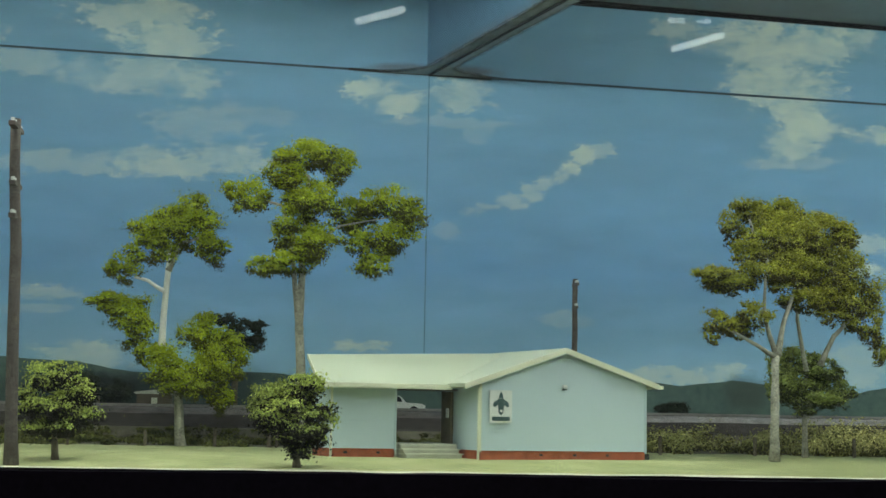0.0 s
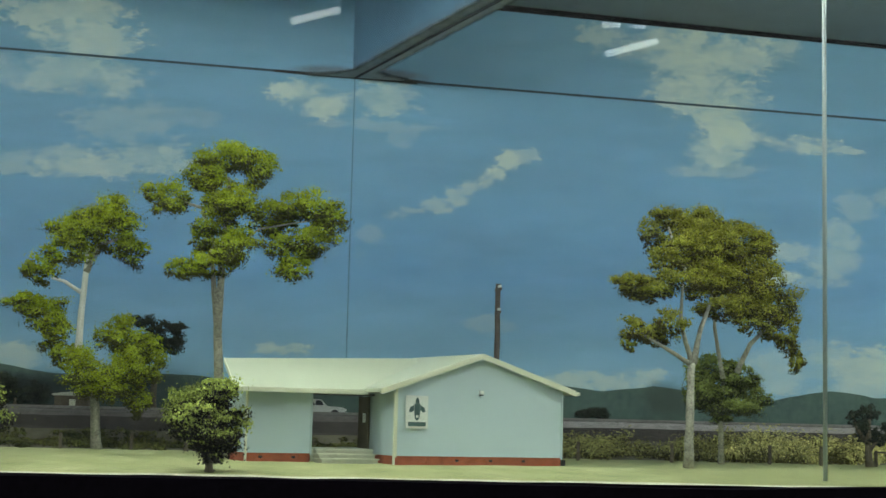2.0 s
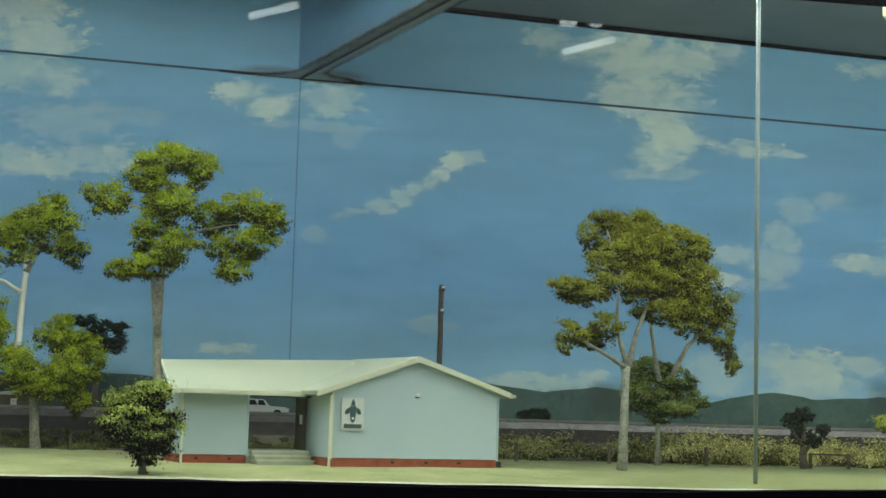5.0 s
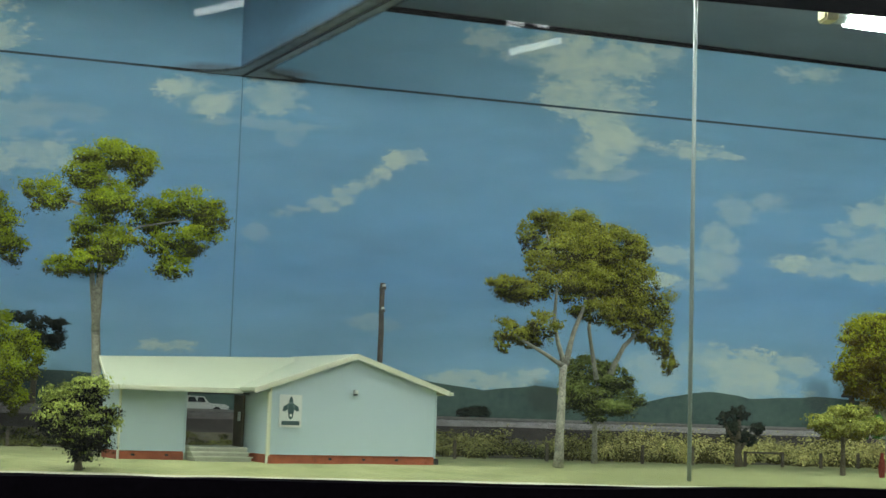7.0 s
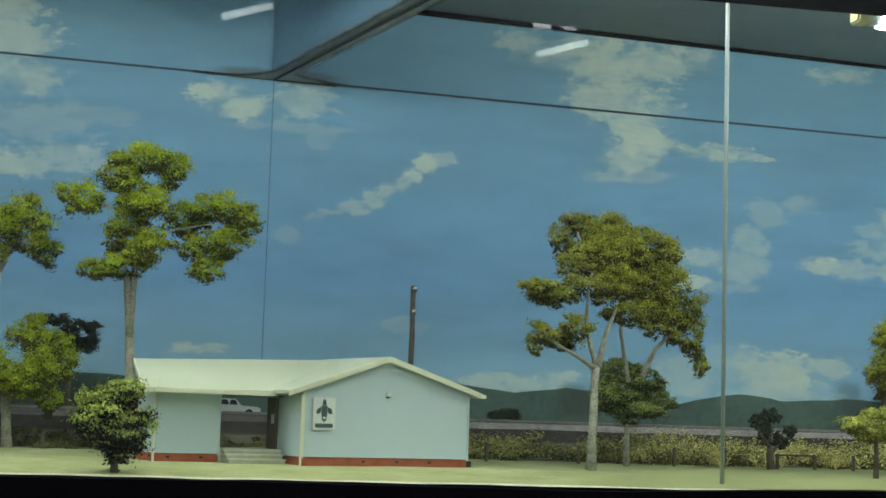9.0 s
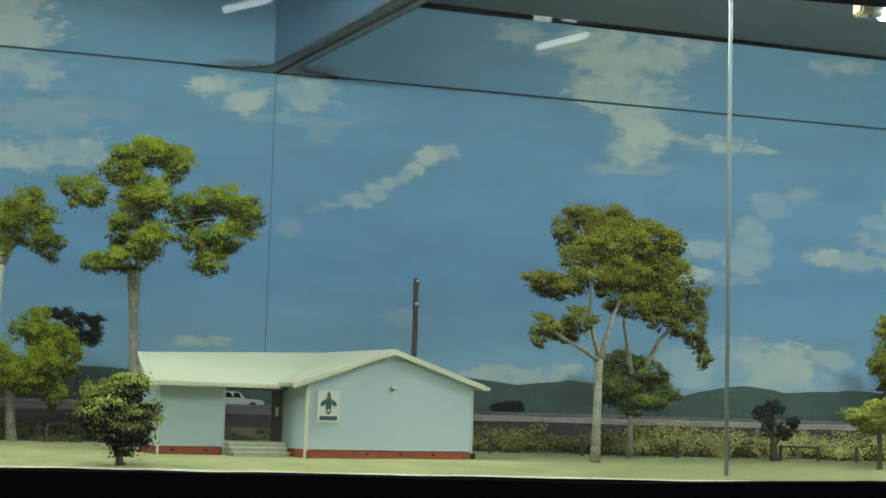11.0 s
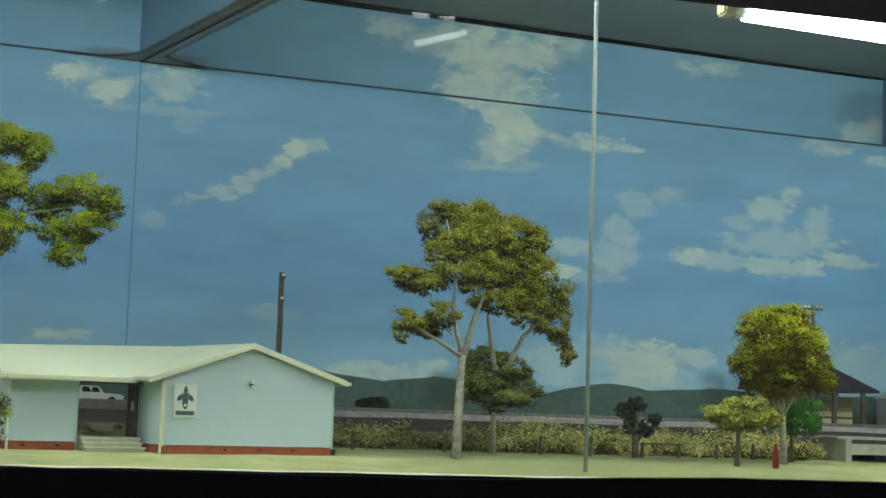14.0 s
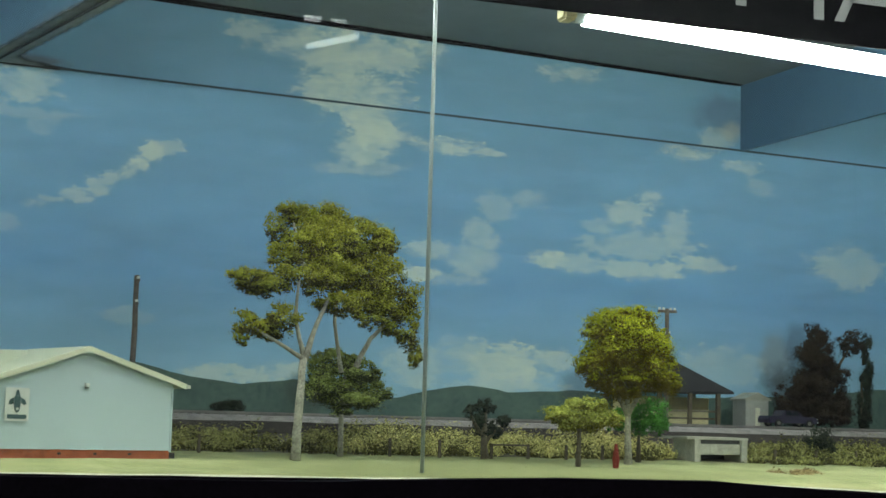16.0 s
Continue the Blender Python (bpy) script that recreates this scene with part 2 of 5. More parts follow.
    stretch = nt.nodes.new("ShaderNodeMapping")
    stretch.inputs["Scale"].default_value = (0.5, 1, 2.2)
    nt.links.new(scaled.outputs[0], stretch.inputs["Vector"])
    nt.links.new(stretch.outputs[0], brush.inputs["Vector"])
    tone = nt.nodes.new("ShaderNodeMapRange")
    tone.inputs["To Min"].default_value, tone.inputs["To Max"].default_value = 0.72, 1.28
    nt.links.new(brush.outputs["Fac"], tone.inputs["Value"])
    blue = nt.nodes.new("ShaderNodeMix")
    blue.data_type, blue.blend_type = "RGBA", "MULTIPLY"
    blue.inputs["Factor"].default_value = 1.0
    nt.links.new(ramp.outputs["Color"], blue.inputs["A"])
    nt.links.new(tone.outputs[0], blue.inputs["B"])
    body = nt.nodes.new("ShaderNodeMix")
    body.data_type = "RGBA"
    body.inputs["A"].default_value, body.inputs["B"].default_value = (0.37, 0.56, 0.64, 1), (0.65, 0.75, 0.69, 1)
    lit = nt.nodes.new("ShaderNodeMapRange")
    lit.inputs["From Min"].default_value, lit.inputs["From Max"].default_value = 0.22, 0.6
    nt.links.new(rag.outputs["Fac"], lit.inputs["Value"])
    nt.links.new(lit.outputs[0], body.inputs["Factor"])
    sky = nt.nodes.new("ShaderNodeMix")
    sky.data_type = "RGBA"
    nt.links.new(dens.outputs[0], sky.inputs["Factor"])
    nt.links.new(blue.outputs["Result"], sky.inputs["A"])
    nt.links.new(body.outputs["Result"], sky.inputs["B"])
    nt.links.new(smeared(nt, sky.outputs["Result"]), b.inputs["Base Color"])
    return m


M_SKY = painted_sky("sky_paint")
M_HILL = mat("hill_paint", (0.066, 0.12, 0.115), 0.7, 0.8, 1.1, 26, 220, 0.1, hue=(0.105, 0.17, 0.14), sharp=0.4)
hill_out = M_HILL.node_tree.nodes["Principled BSDF"].inputs["Base Color"]
M_HILL.node_tree.links.new(smeared(M_HILL.node_tree, hill_out.links[0].from_socket), hill_out)


def panel_paint(name, low):
    """Sky blue on a divider, smeared with grey filler and an old cloud along its lower edge."""
    m = mat(name, (0.15, 0.30, 0.46), 0.6, 0.88, 1.12, 12, 200, 0.05)
    nt = m.node_tree
    out = nt.nodes["Principled BSDF"].inputs["Base Color"]
    plain = out.links[0].from_socket
    co, sep = nt.nodes.new("ShaderNodeTexCoord"), nt.nodes.new("ShaderNodeSeparateXYZ")
    nt.links.new(co.outputs["Object"], sep.inputs[0])
    rag = node(nt, "ShaderNodeTexNoise", Scale=45.0, Detail=6.0, Roughness=0.65)
    nt.links.new(co.outputs["Object"], rag.inputs["Vector"])
    lift = nt.nodes.new("ShaderNodeMath")
    lift.operation = "MULTIPLY_ADD"
    lift.inputs[1].default_value = 0.016
    nt.links.new(rag.outputs["Fac"], lift.inputs[0])
    nt.links.new(sep.outputs["Z"], lift.inputs[2])
    edge = nt.nodes.new("ShaderNodeMapRange")
    edge.interpolation_type = "SMOOTHSTEP"
    edge.inputs["From Min"].default_value, edge.inputs["From Max"].default_value = (low + 0.24) * S, (low + 0.08) * S
    nt.links.new(lift.outputs[0], edge.inputs["Value"])
    lay = nt.nodes.new("ShaderNodeMix")
    lay.data_type = "RGBA"
    lay.inputs["B"].default_value = (0.2, 0.225, 0.24, 1)
    nt.links.new(edge.outputs[0], lay.inputs["Factor"])
    nt.links.new(plain, lay.inputs["A"])
    nt.links.new(lay.outputs["Result"], out)
    return m


M_GREY = mat("grey_board", (0.17, 0.205, 0.218), 0.6, 0.85, 1.15, 20, 300, 0.05)
M_PANEL_WEST = panel_paint("smeared_blue_panel", 3.335)
M_BLUEPANEL = mat("blue_panel", (0.095, 0.2, 0.32), 0.6, 0.92, 1.08, 12, 200, 0.05)


def feathered_filler():
    """Grey filler smeared along the western divider's foot, thinning out to both sides."""
    m = mat("grey_filler", (0.28, 0.31, 0.325), 0.8, 0.75, 1.2, 60, 500, 0.1)
    nt = m.node_tree
    bsdf, out = nt.nodes["Principled BSDF"], nt.nodes["Material Output"]
    co = nt.nodes.new("ShaderNodeTexCoord")
    across = nt.nodes.new("ShaderNodeVectorMath")
    across.operation = "DOT_PRODUCT"
    across.inputs[1].default_value = (0.9655 / S, 0.2607 / S, 0)
    nt.links.new(co.outputs["Object"], across.inputs[0])
    sep = nt.nodes.new("ShaderNodeSeparateXYZ")
    nt.links.new(co.outputs["Object"], sep.inputs[0])

    def calc(op, a, b):
        n = nt.nodes.new("ShaderNodeMath")
        n.operation = op
        for i, v in enumerate((a, b)):
            if isinstance(v, float):
                n.inputs[i].default_value = v
            else:
                nt.links.new(v, n.inputs[i])
        return n.outputs[0]

    off = calc("ABSOLUTE", calc("SUBTRACT", across.outputs["Value"], 2.47 * 0.9655 + 4.315 * 0.2607), 0.0)
    near = calc("MAXIMUM", calc("MULTIPLY", calc("SUBTRACT", sep.outputs["Y"], 4.0 * S), 3.2 / S), 0.0)
    half = calc("ADD", calc("MULTIPLY", calc("MULTIPLY", near, near), 0.42), 0.12)
    rag = node(nt, "ShaderNodeTexNoise", Scale=90.0, Detail=5.0)
    nt.links.new(co.outputs["Object"], rag.inputs["Vector"])
    edge = nt.nodes.new("ShaderNodeMapRange")
    edge.interpolation_type = "SMOOTHSTEP"
    edge.inputs["From Min"].default_value, edge.inputs["From Max"].default_value = 1.5, 0.75
    nt.links.new(calc("ADD", calc("DIVIDE", off, half), calc("MULTIPLY", rag.outputs["Fac"], 0.5)), edge.inputs["Value"])
    nt.links.new(edge.outputs[0], bsdf.inputs["Alpha"])
    return m


M_FILLER = feathered_filler()
M_JOINT = mat("joint_shadow", (0.05, 0.09, 0.12), 0.8, 0.8, 1.2)
M_SEAM = mat("faint_seam", (0.13, 0.26, 0.39), 0.8, 0.7, 1.3)
M_SLOT = mat("dark_gap", (0.03, 0.035, 0.04), 0.8, 0.8, 1.2)
M_BLACK = mat("black_paint", (0.004, 0.003, 0.005), 0.9, 0.7, 1.3, 30, 300, 0.05, shine=0.02)
M_ALU = mat("satin_aluminium", (0.40, 0.46, 0.45), 0.55, 0.85, 1.1, 50, 500, 0.02, 0.1)
M_LAWN = mat("lawn_lit_tone", (0.31, 0.36, 0.14), 0.9, 0.85, 1.15, 28, 900, 0.8, hue=(0.47, 0.46, 0.23))


def dull_lawn(m):
    """Darker, duller green on the stretch between the hall and the round tree."""
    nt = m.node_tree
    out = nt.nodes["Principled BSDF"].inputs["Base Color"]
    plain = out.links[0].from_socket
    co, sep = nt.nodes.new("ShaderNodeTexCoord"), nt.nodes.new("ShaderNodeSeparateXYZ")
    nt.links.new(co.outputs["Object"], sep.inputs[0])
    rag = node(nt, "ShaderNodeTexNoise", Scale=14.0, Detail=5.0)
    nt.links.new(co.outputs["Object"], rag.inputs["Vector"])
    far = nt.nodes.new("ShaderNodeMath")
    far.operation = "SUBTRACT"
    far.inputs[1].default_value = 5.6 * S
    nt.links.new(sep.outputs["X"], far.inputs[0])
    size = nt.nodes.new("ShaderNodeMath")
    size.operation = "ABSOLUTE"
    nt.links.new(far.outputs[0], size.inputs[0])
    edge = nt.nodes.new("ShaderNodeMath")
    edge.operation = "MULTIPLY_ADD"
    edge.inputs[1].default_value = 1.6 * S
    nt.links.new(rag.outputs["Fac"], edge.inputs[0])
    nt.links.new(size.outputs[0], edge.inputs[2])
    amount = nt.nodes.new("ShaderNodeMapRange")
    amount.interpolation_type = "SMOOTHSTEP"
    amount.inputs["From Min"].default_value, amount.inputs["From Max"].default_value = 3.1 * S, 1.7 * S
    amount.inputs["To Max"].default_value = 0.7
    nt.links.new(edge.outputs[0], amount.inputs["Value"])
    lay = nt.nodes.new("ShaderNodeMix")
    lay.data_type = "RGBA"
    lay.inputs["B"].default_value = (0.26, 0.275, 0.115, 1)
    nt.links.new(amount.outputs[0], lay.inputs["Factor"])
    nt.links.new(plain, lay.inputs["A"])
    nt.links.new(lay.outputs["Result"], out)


dull_lawn(M_LAWN)
M_GRASS = mat("grass_tuft", (0.36, 0.41, 0.15), 0.9, 0.7, 1.3, 200, 900, 0, random_by="island", spread=0.35)
M_EARTH = mat("earth_scatter", (0.13, 0.115, 0.075), 0.95, 0.6, 1.5, 90, 1200, 0.8)
M_BALLAST = mat("ballast", (0.33, 0.30, 0.29), 0.9, 0.6, 1.5, 120, 1800, 1.0)
M_BALLAST_W = mat("brown_ballast", (0.15, 0.132, 0.122), 0.9, 0.6, 1.5, 120, 1800, 1.0)
M_RAIL = mat("rail_steel", (0.3, 0.28, 0.27), 0.4, 0.8, 1.2, 100, 500, 0.05, 0.7)
M_SLEEPER = mat("sleeper", (0.12, 0.108, 0.10), 0.9, 0.7, 1.4, 300, 1500, 0.3, random_by="island", spread=0.3)
M_WALL = mat("blue_weatherboard", (0.53, 0.645, 0.69), 0.6, 0.92, 1.06, 30, 700, 0.1)
M_TRIM = mat("cream_trim", (0.72, 0.73, 0.57), 0.55, 0.93, 1.05, 60, 700, 0.05)
M_ROOF = mat("pale_roof_sheet", (0.510, 0.550, 0.414), 0.5, 0.93, 1.06, 25, 500, 0.05)
M_BRICK = mat("red_brick", (0.42, 0.115, 0.06), 0.85, 0.6, 1.35, 180, 1500, 0.4)
M_CONC = mat("concrete", (0.55, 0.56, 0.45), 0.85, 0.75, 1.2, 120, 900, 0.3)
M_PALECONC = mat("pale_concrete", (0.42, 0.42, 0.35), 0.9, 0.65, 1.25, 120, 900, 0.4)
M_PLASTER = mat("pale_plaster", (0.62, 0.62, 0.46), 0.85, 0.7, 1.2, 60, 700, 0.3)
M_BANK = mat("dark_bank", (0.05, 0.042, 0.038), 0.95, 0.6, 1.6, 150, 1500, 0.8)
M_OLDCONC = mat("grey_old_concrete", (0.2, 0.2, 0.17), 0.9, 0.6, 1.3, 120, 900, 0.4)
# near-black: painted shade in recesses, and the meter box's own colour
M_DARK = mat("dark_shade_and_box", (0.05, 0.05, 0.05), 0.8, 0.7, 1.3)
M_WHITE = mat("white_enamel", (0.75, 0.77, 0.74), 0.4, 0.94, 1.03, 80, 600, 0.03)
M_OLDWHITE = mat("weathered_white", (0.42, 0.43, 0.39), 0.7, 0.85, 1.1, 80, 600, 0.1)
M_TREAD = mat("pale_tread", (0.74, 0.75, 0.62), 0.85, 0.75, 1.15, 120, 900, 0.3)
M_EMBLEM = mat("dark_slate_print", (0.06, 0.11, 0.115), 0.5, 0.8, 1.2)
M_TYRE = mat("tyre_rubber", (0.02, 0.02, 0.022), 0.8)
M_PANE = mat("dark_window", (0.02, 0.025, 0.03), 0.1, 0.9, 1.1, 50, 300, 0)
M_PURPLE = mat("dark_violet_enamel", (0.03, 0.026, 0.055), 0.3, 0.9, 1.1, 50, 300, 0)
M_POLE = mat("weathered_pole", (0.125, 0.105, 0.092), 0.9, 0.6, 1.5, 150, 900, 0.4)
M_INSUL = mat("white_insulator", (0.75, 0.75, 0.72), 0.3, 0.95, 1.03)
M_BARK = mat("pale_gum_bark", (0.31, 0.30, 0.235), 0.85, 0.45, 1.45, 110, 700, 0.4)
M_BARKW = mat("white_gum_bark", (0.70, 0.70, 0.64), 0.8, 0.8, 1.1, 90, 700, 0.3)
M_BARKD = mat("brown_bark", (0.13, 0.11, 0.075), 0.9, 0.6, 1.4, 120, 900, 0.5)


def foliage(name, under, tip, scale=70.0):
    """Foam foliage; shade below and light on top are painted as two tones."""
    return (mat(name + "_shade_tone", under, 0.95, 0.6, 1.5, scale, 900, 0, random_by="island", spread=0.4, shine=0.03, sharp=0.2),
            mat(name + "_lit_tone", tuple(c * 0.42 for c in tip), 0.9, 0.8, 1.0, scale, 700, 0, random_by="island", spread=0.35, hue=tip, shine=0.05, sharp=0.2))


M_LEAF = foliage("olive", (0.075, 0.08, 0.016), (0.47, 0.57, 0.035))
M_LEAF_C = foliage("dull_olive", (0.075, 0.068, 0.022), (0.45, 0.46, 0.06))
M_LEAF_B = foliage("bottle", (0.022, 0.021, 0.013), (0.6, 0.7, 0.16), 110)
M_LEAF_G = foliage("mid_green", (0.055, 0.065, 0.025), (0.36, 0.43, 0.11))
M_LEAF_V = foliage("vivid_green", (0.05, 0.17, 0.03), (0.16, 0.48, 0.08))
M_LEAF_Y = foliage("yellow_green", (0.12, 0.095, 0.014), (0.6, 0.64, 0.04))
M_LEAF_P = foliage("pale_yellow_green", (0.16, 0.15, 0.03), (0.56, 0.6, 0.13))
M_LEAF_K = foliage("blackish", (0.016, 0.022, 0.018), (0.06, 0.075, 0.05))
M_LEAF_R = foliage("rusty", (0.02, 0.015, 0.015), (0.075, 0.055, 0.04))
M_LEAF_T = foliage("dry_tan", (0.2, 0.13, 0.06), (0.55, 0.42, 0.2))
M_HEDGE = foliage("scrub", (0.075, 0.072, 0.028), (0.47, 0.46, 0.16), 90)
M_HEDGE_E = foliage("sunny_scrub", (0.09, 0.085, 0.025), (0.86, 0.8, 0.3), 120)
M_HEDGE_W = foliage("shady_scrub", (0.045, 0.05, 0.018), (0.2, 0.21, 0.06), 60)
M_RED = mat("dull_red_enamel", (0.2, 0.025, 0.015), 0.6)
M_SLATE = mat("dark_roof", (0.035, 0.035, 0.04), 0.8, 0.7, 1.4, 120, 900, 0.3)
M_YELLOWWALL = mat("cream_wall", (0.68, 0.62, 0.36), 0.8, 0.8, 1.15)
M_LETTER = mat("grey_lettering", (0.5, 0.5, 0.5), 0.6, 0.95, 1.03, 50, 300, 0)
M_ROOM = mat("grey_room_wall", (0.2, 0.21, 0.215), 0.9, 0.8, 1.2, 2, 20, 0)
M_GLASS = glass("case_glass", 0.052, (0.97, 0.99, 0.98))
M_TUBE = glow("lit_tube", LIGHT_TINT, TUBE_POWER)
M_LAMP = glow("room_lamp_diffuser", (0.9, 1.0, 0.98), ROOM_LAMP)
M_ROWLAMP = glow("row_lamp_diffuser", LIGHT_TINT, ROW_LAMP)

# ---- mesh helpers (decimetres in, metres out) ----
ORIGIN = {}


def thing(name, x, y, z, label, category, group="", kind=""):
    ob = new(name)
    ob.empty_display_size = 0.01
    ob.location = (x * S, y * S, z * S)
    ORIGIN[ob.name] = Vector((x * S, y * S, z * S))
    return tagged(ob, label, category, group, kind)


def finish(name, me, material, parent, label=""):
    base = ORIGIN[parent.name] if parent else Vector((0, 0, 0))
    me.transform(Matrix.Translation(-base) @ Matrix.Scale(S, 4))
    me.materials.append(material)
    ob = new(name, me)
    ob.parent = parent
    ORIGIN[ob.name] = base
    return tagged(ob, label)


def part(name, bm, material, parent, label="", smooth=False):
    me = bpy.data.meshes.new(name)
    bmesh.ops.recalc_face_normals(bm, faces=bm.faces)
    bm.to_mesh(me)
    bm.free()
    if smooth:
        me.polygons.foreach_set("use_smooth", [True] * len(me.polygons))
    return finish(name, me, material, parent, label)


def structure(name, bm, material, label, category):
    return tagged(part(name, bm, material, None), label, category, kind="structure")


def box(x0, x1, y0, y1, z0, z1, m=None, bm=None, bevel=0.0):
    bm = bm or bmesh.new()
    made = bmesh.ops.create_cube(bm, size=1)["verts"]
    for v in made:
        v.co = Vector(((x0 + x1) / 2 + v.co.x * (x1 - x0), (y0 + y1) / 2 + v.co.y * (y1 - y0), (z0 + z1) / 2 + v.co.z * (z1 - z0)))
    if bevel:
        edges = {e for v in made for e in v.link_edges}
        made = [v for v in bmesh.ops.bevel(bm, geom=list(edges), offset=bevel, segments=2, affect="EDGES")["verts"]]
        made = list({v for v in bm.verts}) if m and len(bm.verts) == len(made) else made
    if m:
        for v in made:
            v.co = m @ v.co
    return bm


def prism(points, y0, y1, m=None, bm=None):
    """A plate with the outline points (x, z), from y0 to y1."""
    bm = bm or bmesh.new()
    a = [bm.verts.new((x, y0, z)) for x, z in points]
    b = [bm.verts.new((x, y1, z)) for x, z in points]
    bm.faces.new(a)
    bm.faces.new(b[::-1])
    for i in range(len(a)):
        j = (i + 1) % len(a)
        bm.faces.new((a[i], b[i], b[j], a[j]))
    if m:
        for v in a + b:
            v.co = m @ v.co
    return bm


def limb(points, r0, r1, n=8, bm=None):
    """A tapering, slightly crooked limb through the points."""
    bm = bm or bmesh.new()
    pts = [Vector(p) for p in points]
    fine = []
    for a, b in zip(pts, pts[1:]):
        for k in range(4):
            p = a.lerp(b, k / 4)
            w = noise.noise_vector(p * 6) * r0 * 0.35
            fine.append(p + (w if k else w * 0.3))
    fine.append(pts[-1])
    rings = []
    for i, p in enumerate(fine):
        d = (fine[min(i + 1, len(fine) - 1)] - fine[max(i - 1, 0)]).normalized()
        u = d.cross(Vector((0, 1, 0.01))).normalized()
        v = d.cross(u)
        f = i / (len(fine) - 1)
        r = r0 + (r1 - r0) * f
        if i == 0:
            r *= 1.25
        rings.append([bm.verts.new(p + (u * math.cos(a) + v * math.sin(a)) * r * (1 + 0.15 * math.sin(3 * a + i))) for a in (2 * math.pi * k / n for k in range(n))])
    for a, b in zip(rings, rings[1:]):
        for k in range(n):
            bm.faces.new((a[k], a[(k + 1) % n], b[(k + 1) % n], b[k]))
    bm.faces.new(rings[0])
    bm.faces.new(rings[-1])
    return bm


def rod(p, q, r, n=12, bm=None):
    bm = bm or bmesh.new()
    p, q = Vector(p), Vector(q)
    d = (q - p).normalized()
    u = d.orthogonal().normalized()
    v = d.cross(u)
    rings = [[bm.verts.new(c + (u * math.cos(a) + v * math.sin(a)) * r) for a in (2 * math.pi * k / n for k in range(n))] for c in (p, q)]
    for k in range(n):
        bm.faces.new((rings[0][k], rings[0][(k + 1) % n], rings[1][(k + 1) % n], rings[1][k]))
    bm.faces.new(rings[0])
    bm.faces.new(rings[1])
    return bm


def leaf_mesh(name, clumps, seed, size=0.026, cover=1.25, deep=0.85, up=0.12, tufts=30, lit_share=0.75, lumps=1.0):
    """Many small leaves in ragged clumps (x, y, z, half width, half height); slot 0: painted shade beneath, slot 1:
    painted light on the upper side.
    """
    rng = np.random.default_rng(seed)
    allv, slots = [], []
    small = []
    for x, y, z, rx, rz in clumps if tufts else ():
        rx, rz = rx * 1.06, rz * 1.06
        # each clump is a handful of tufts on an ellipsoid, so that light and shade alternate over it
        ry = max(rx * deep, 0.06)
        count = tufts + int(tufts * 5 * max(0, rx * rz - 0.01))
        for k in range(count):
            d = rng.normal(size=3)
            d /= np.linalg.norm(d)
            f = rng.uniform(0.45, 0.98)
            r = rng.uniform(0.14, 0.42) * lumps
            small.append((x + d[0] * rx * f, y + d[1] * ry * f, z + d[2] * rz * f, rx * r, max(rz, rx * 0.6) * r * 0.9, d[2] + rng.normal() * 0.4))
    for x, y, z, rx, rz, high in small or [(*c, rng.normal() * 0.9) for c in clumps]:
        ry = rx * 0.95
        area = 4 * math.pi * ((rx * ry) ** 1.6 / 3 + (rx * rz) ** 1.6 / 3 + (ry * rz) ** 1.6 / 3) ** (1 / 1.6)
        n = int(area * cover / size ** 2)
        d = rng.normal(size=(n, 3))
        d /= np.linalg.norm(d, axis=1)[:, None]
        lump = 1 + 0.2 * np.sin(d[:, 0] * 7 + seed + x * 9) * np.sin(d[:, 2] * 8 + y * 5) + 0.14 * np.sin(d[:, 1] * 11 + z * 7)
        r = rng.uniform(0.3, 1.0, n) ** 0.5 * lump
        stray = rng.random(n) < 0.3
        r[stray] *= rng.uniform(1.05, 1.9, stray.sum())
        c = np.array((x, y, z)) + d * r[:, None] * np.array((rx, ry, rz))
        nrm = d * 1.2 + rng.normal(size=(n, 3)) * 0.34 + np.array((0, 0, up))
        nrm /= np.linalg.norm(nrm, axis=1)[:, None]
        t = np.cross(nrm, rng.normal(size=(n, 3)))
        t /= np.linalg.norm(t, axis=1)[:, None]
        s = np.cross(nrm, t)
        h = size * rng.uniform(0.35, 0.8, n)[:, None]
        bend = nrm * h * 0.35
        allv.append(np.stack((c - t * h, c - s * h * 0.6 - bend, c + t * h, c + s * h * 0.6 - bend), 1).reshape(-1, 3))
        # paler colour on upward leaves, darker below: top light painted in
        slots.append(d[:, 2] * 0.75 + high * 0.6 + rng.normal(size=n) * 0.2 > 0.5 - lit_share)
    v = np.concatenate(allv)
    me = bpy.data.meshes.new(name)
    me.from_pydata(v.tolist(), [], np.arange(len(v)).reshape(-1, 4).tolist())
    return me, np.concatenate(slots).astype(np.int32)


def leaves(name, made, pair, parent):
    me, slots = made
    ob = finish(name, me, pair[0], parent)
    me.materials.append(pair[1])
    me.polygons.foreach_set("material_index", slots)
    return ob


def tree(name, label, base, trunks, crown, leaf, bark, seed, category="tree", size=0.017, cover=1.1, group="", white=(), lit_share=0.75, tufts=30, lumps=1.0):
    """trunks: (points, thick, thin); the first reaches the ground."""
    t = thing(name, *base, label, category, group)
    for i, (pts, r0, r1) in enumerate(trunks):
        part("trunk" if i == 0 else "branch", limb(pts, r0, r1), M_BARKW if i in white else bark, t, smooth=True)
    leaves("crown", leaf_mesh("crown", crown, seed, size, cover, lit_share=lit_share, tufts=tufts, lumps=lumps), leaf, t)
    return t


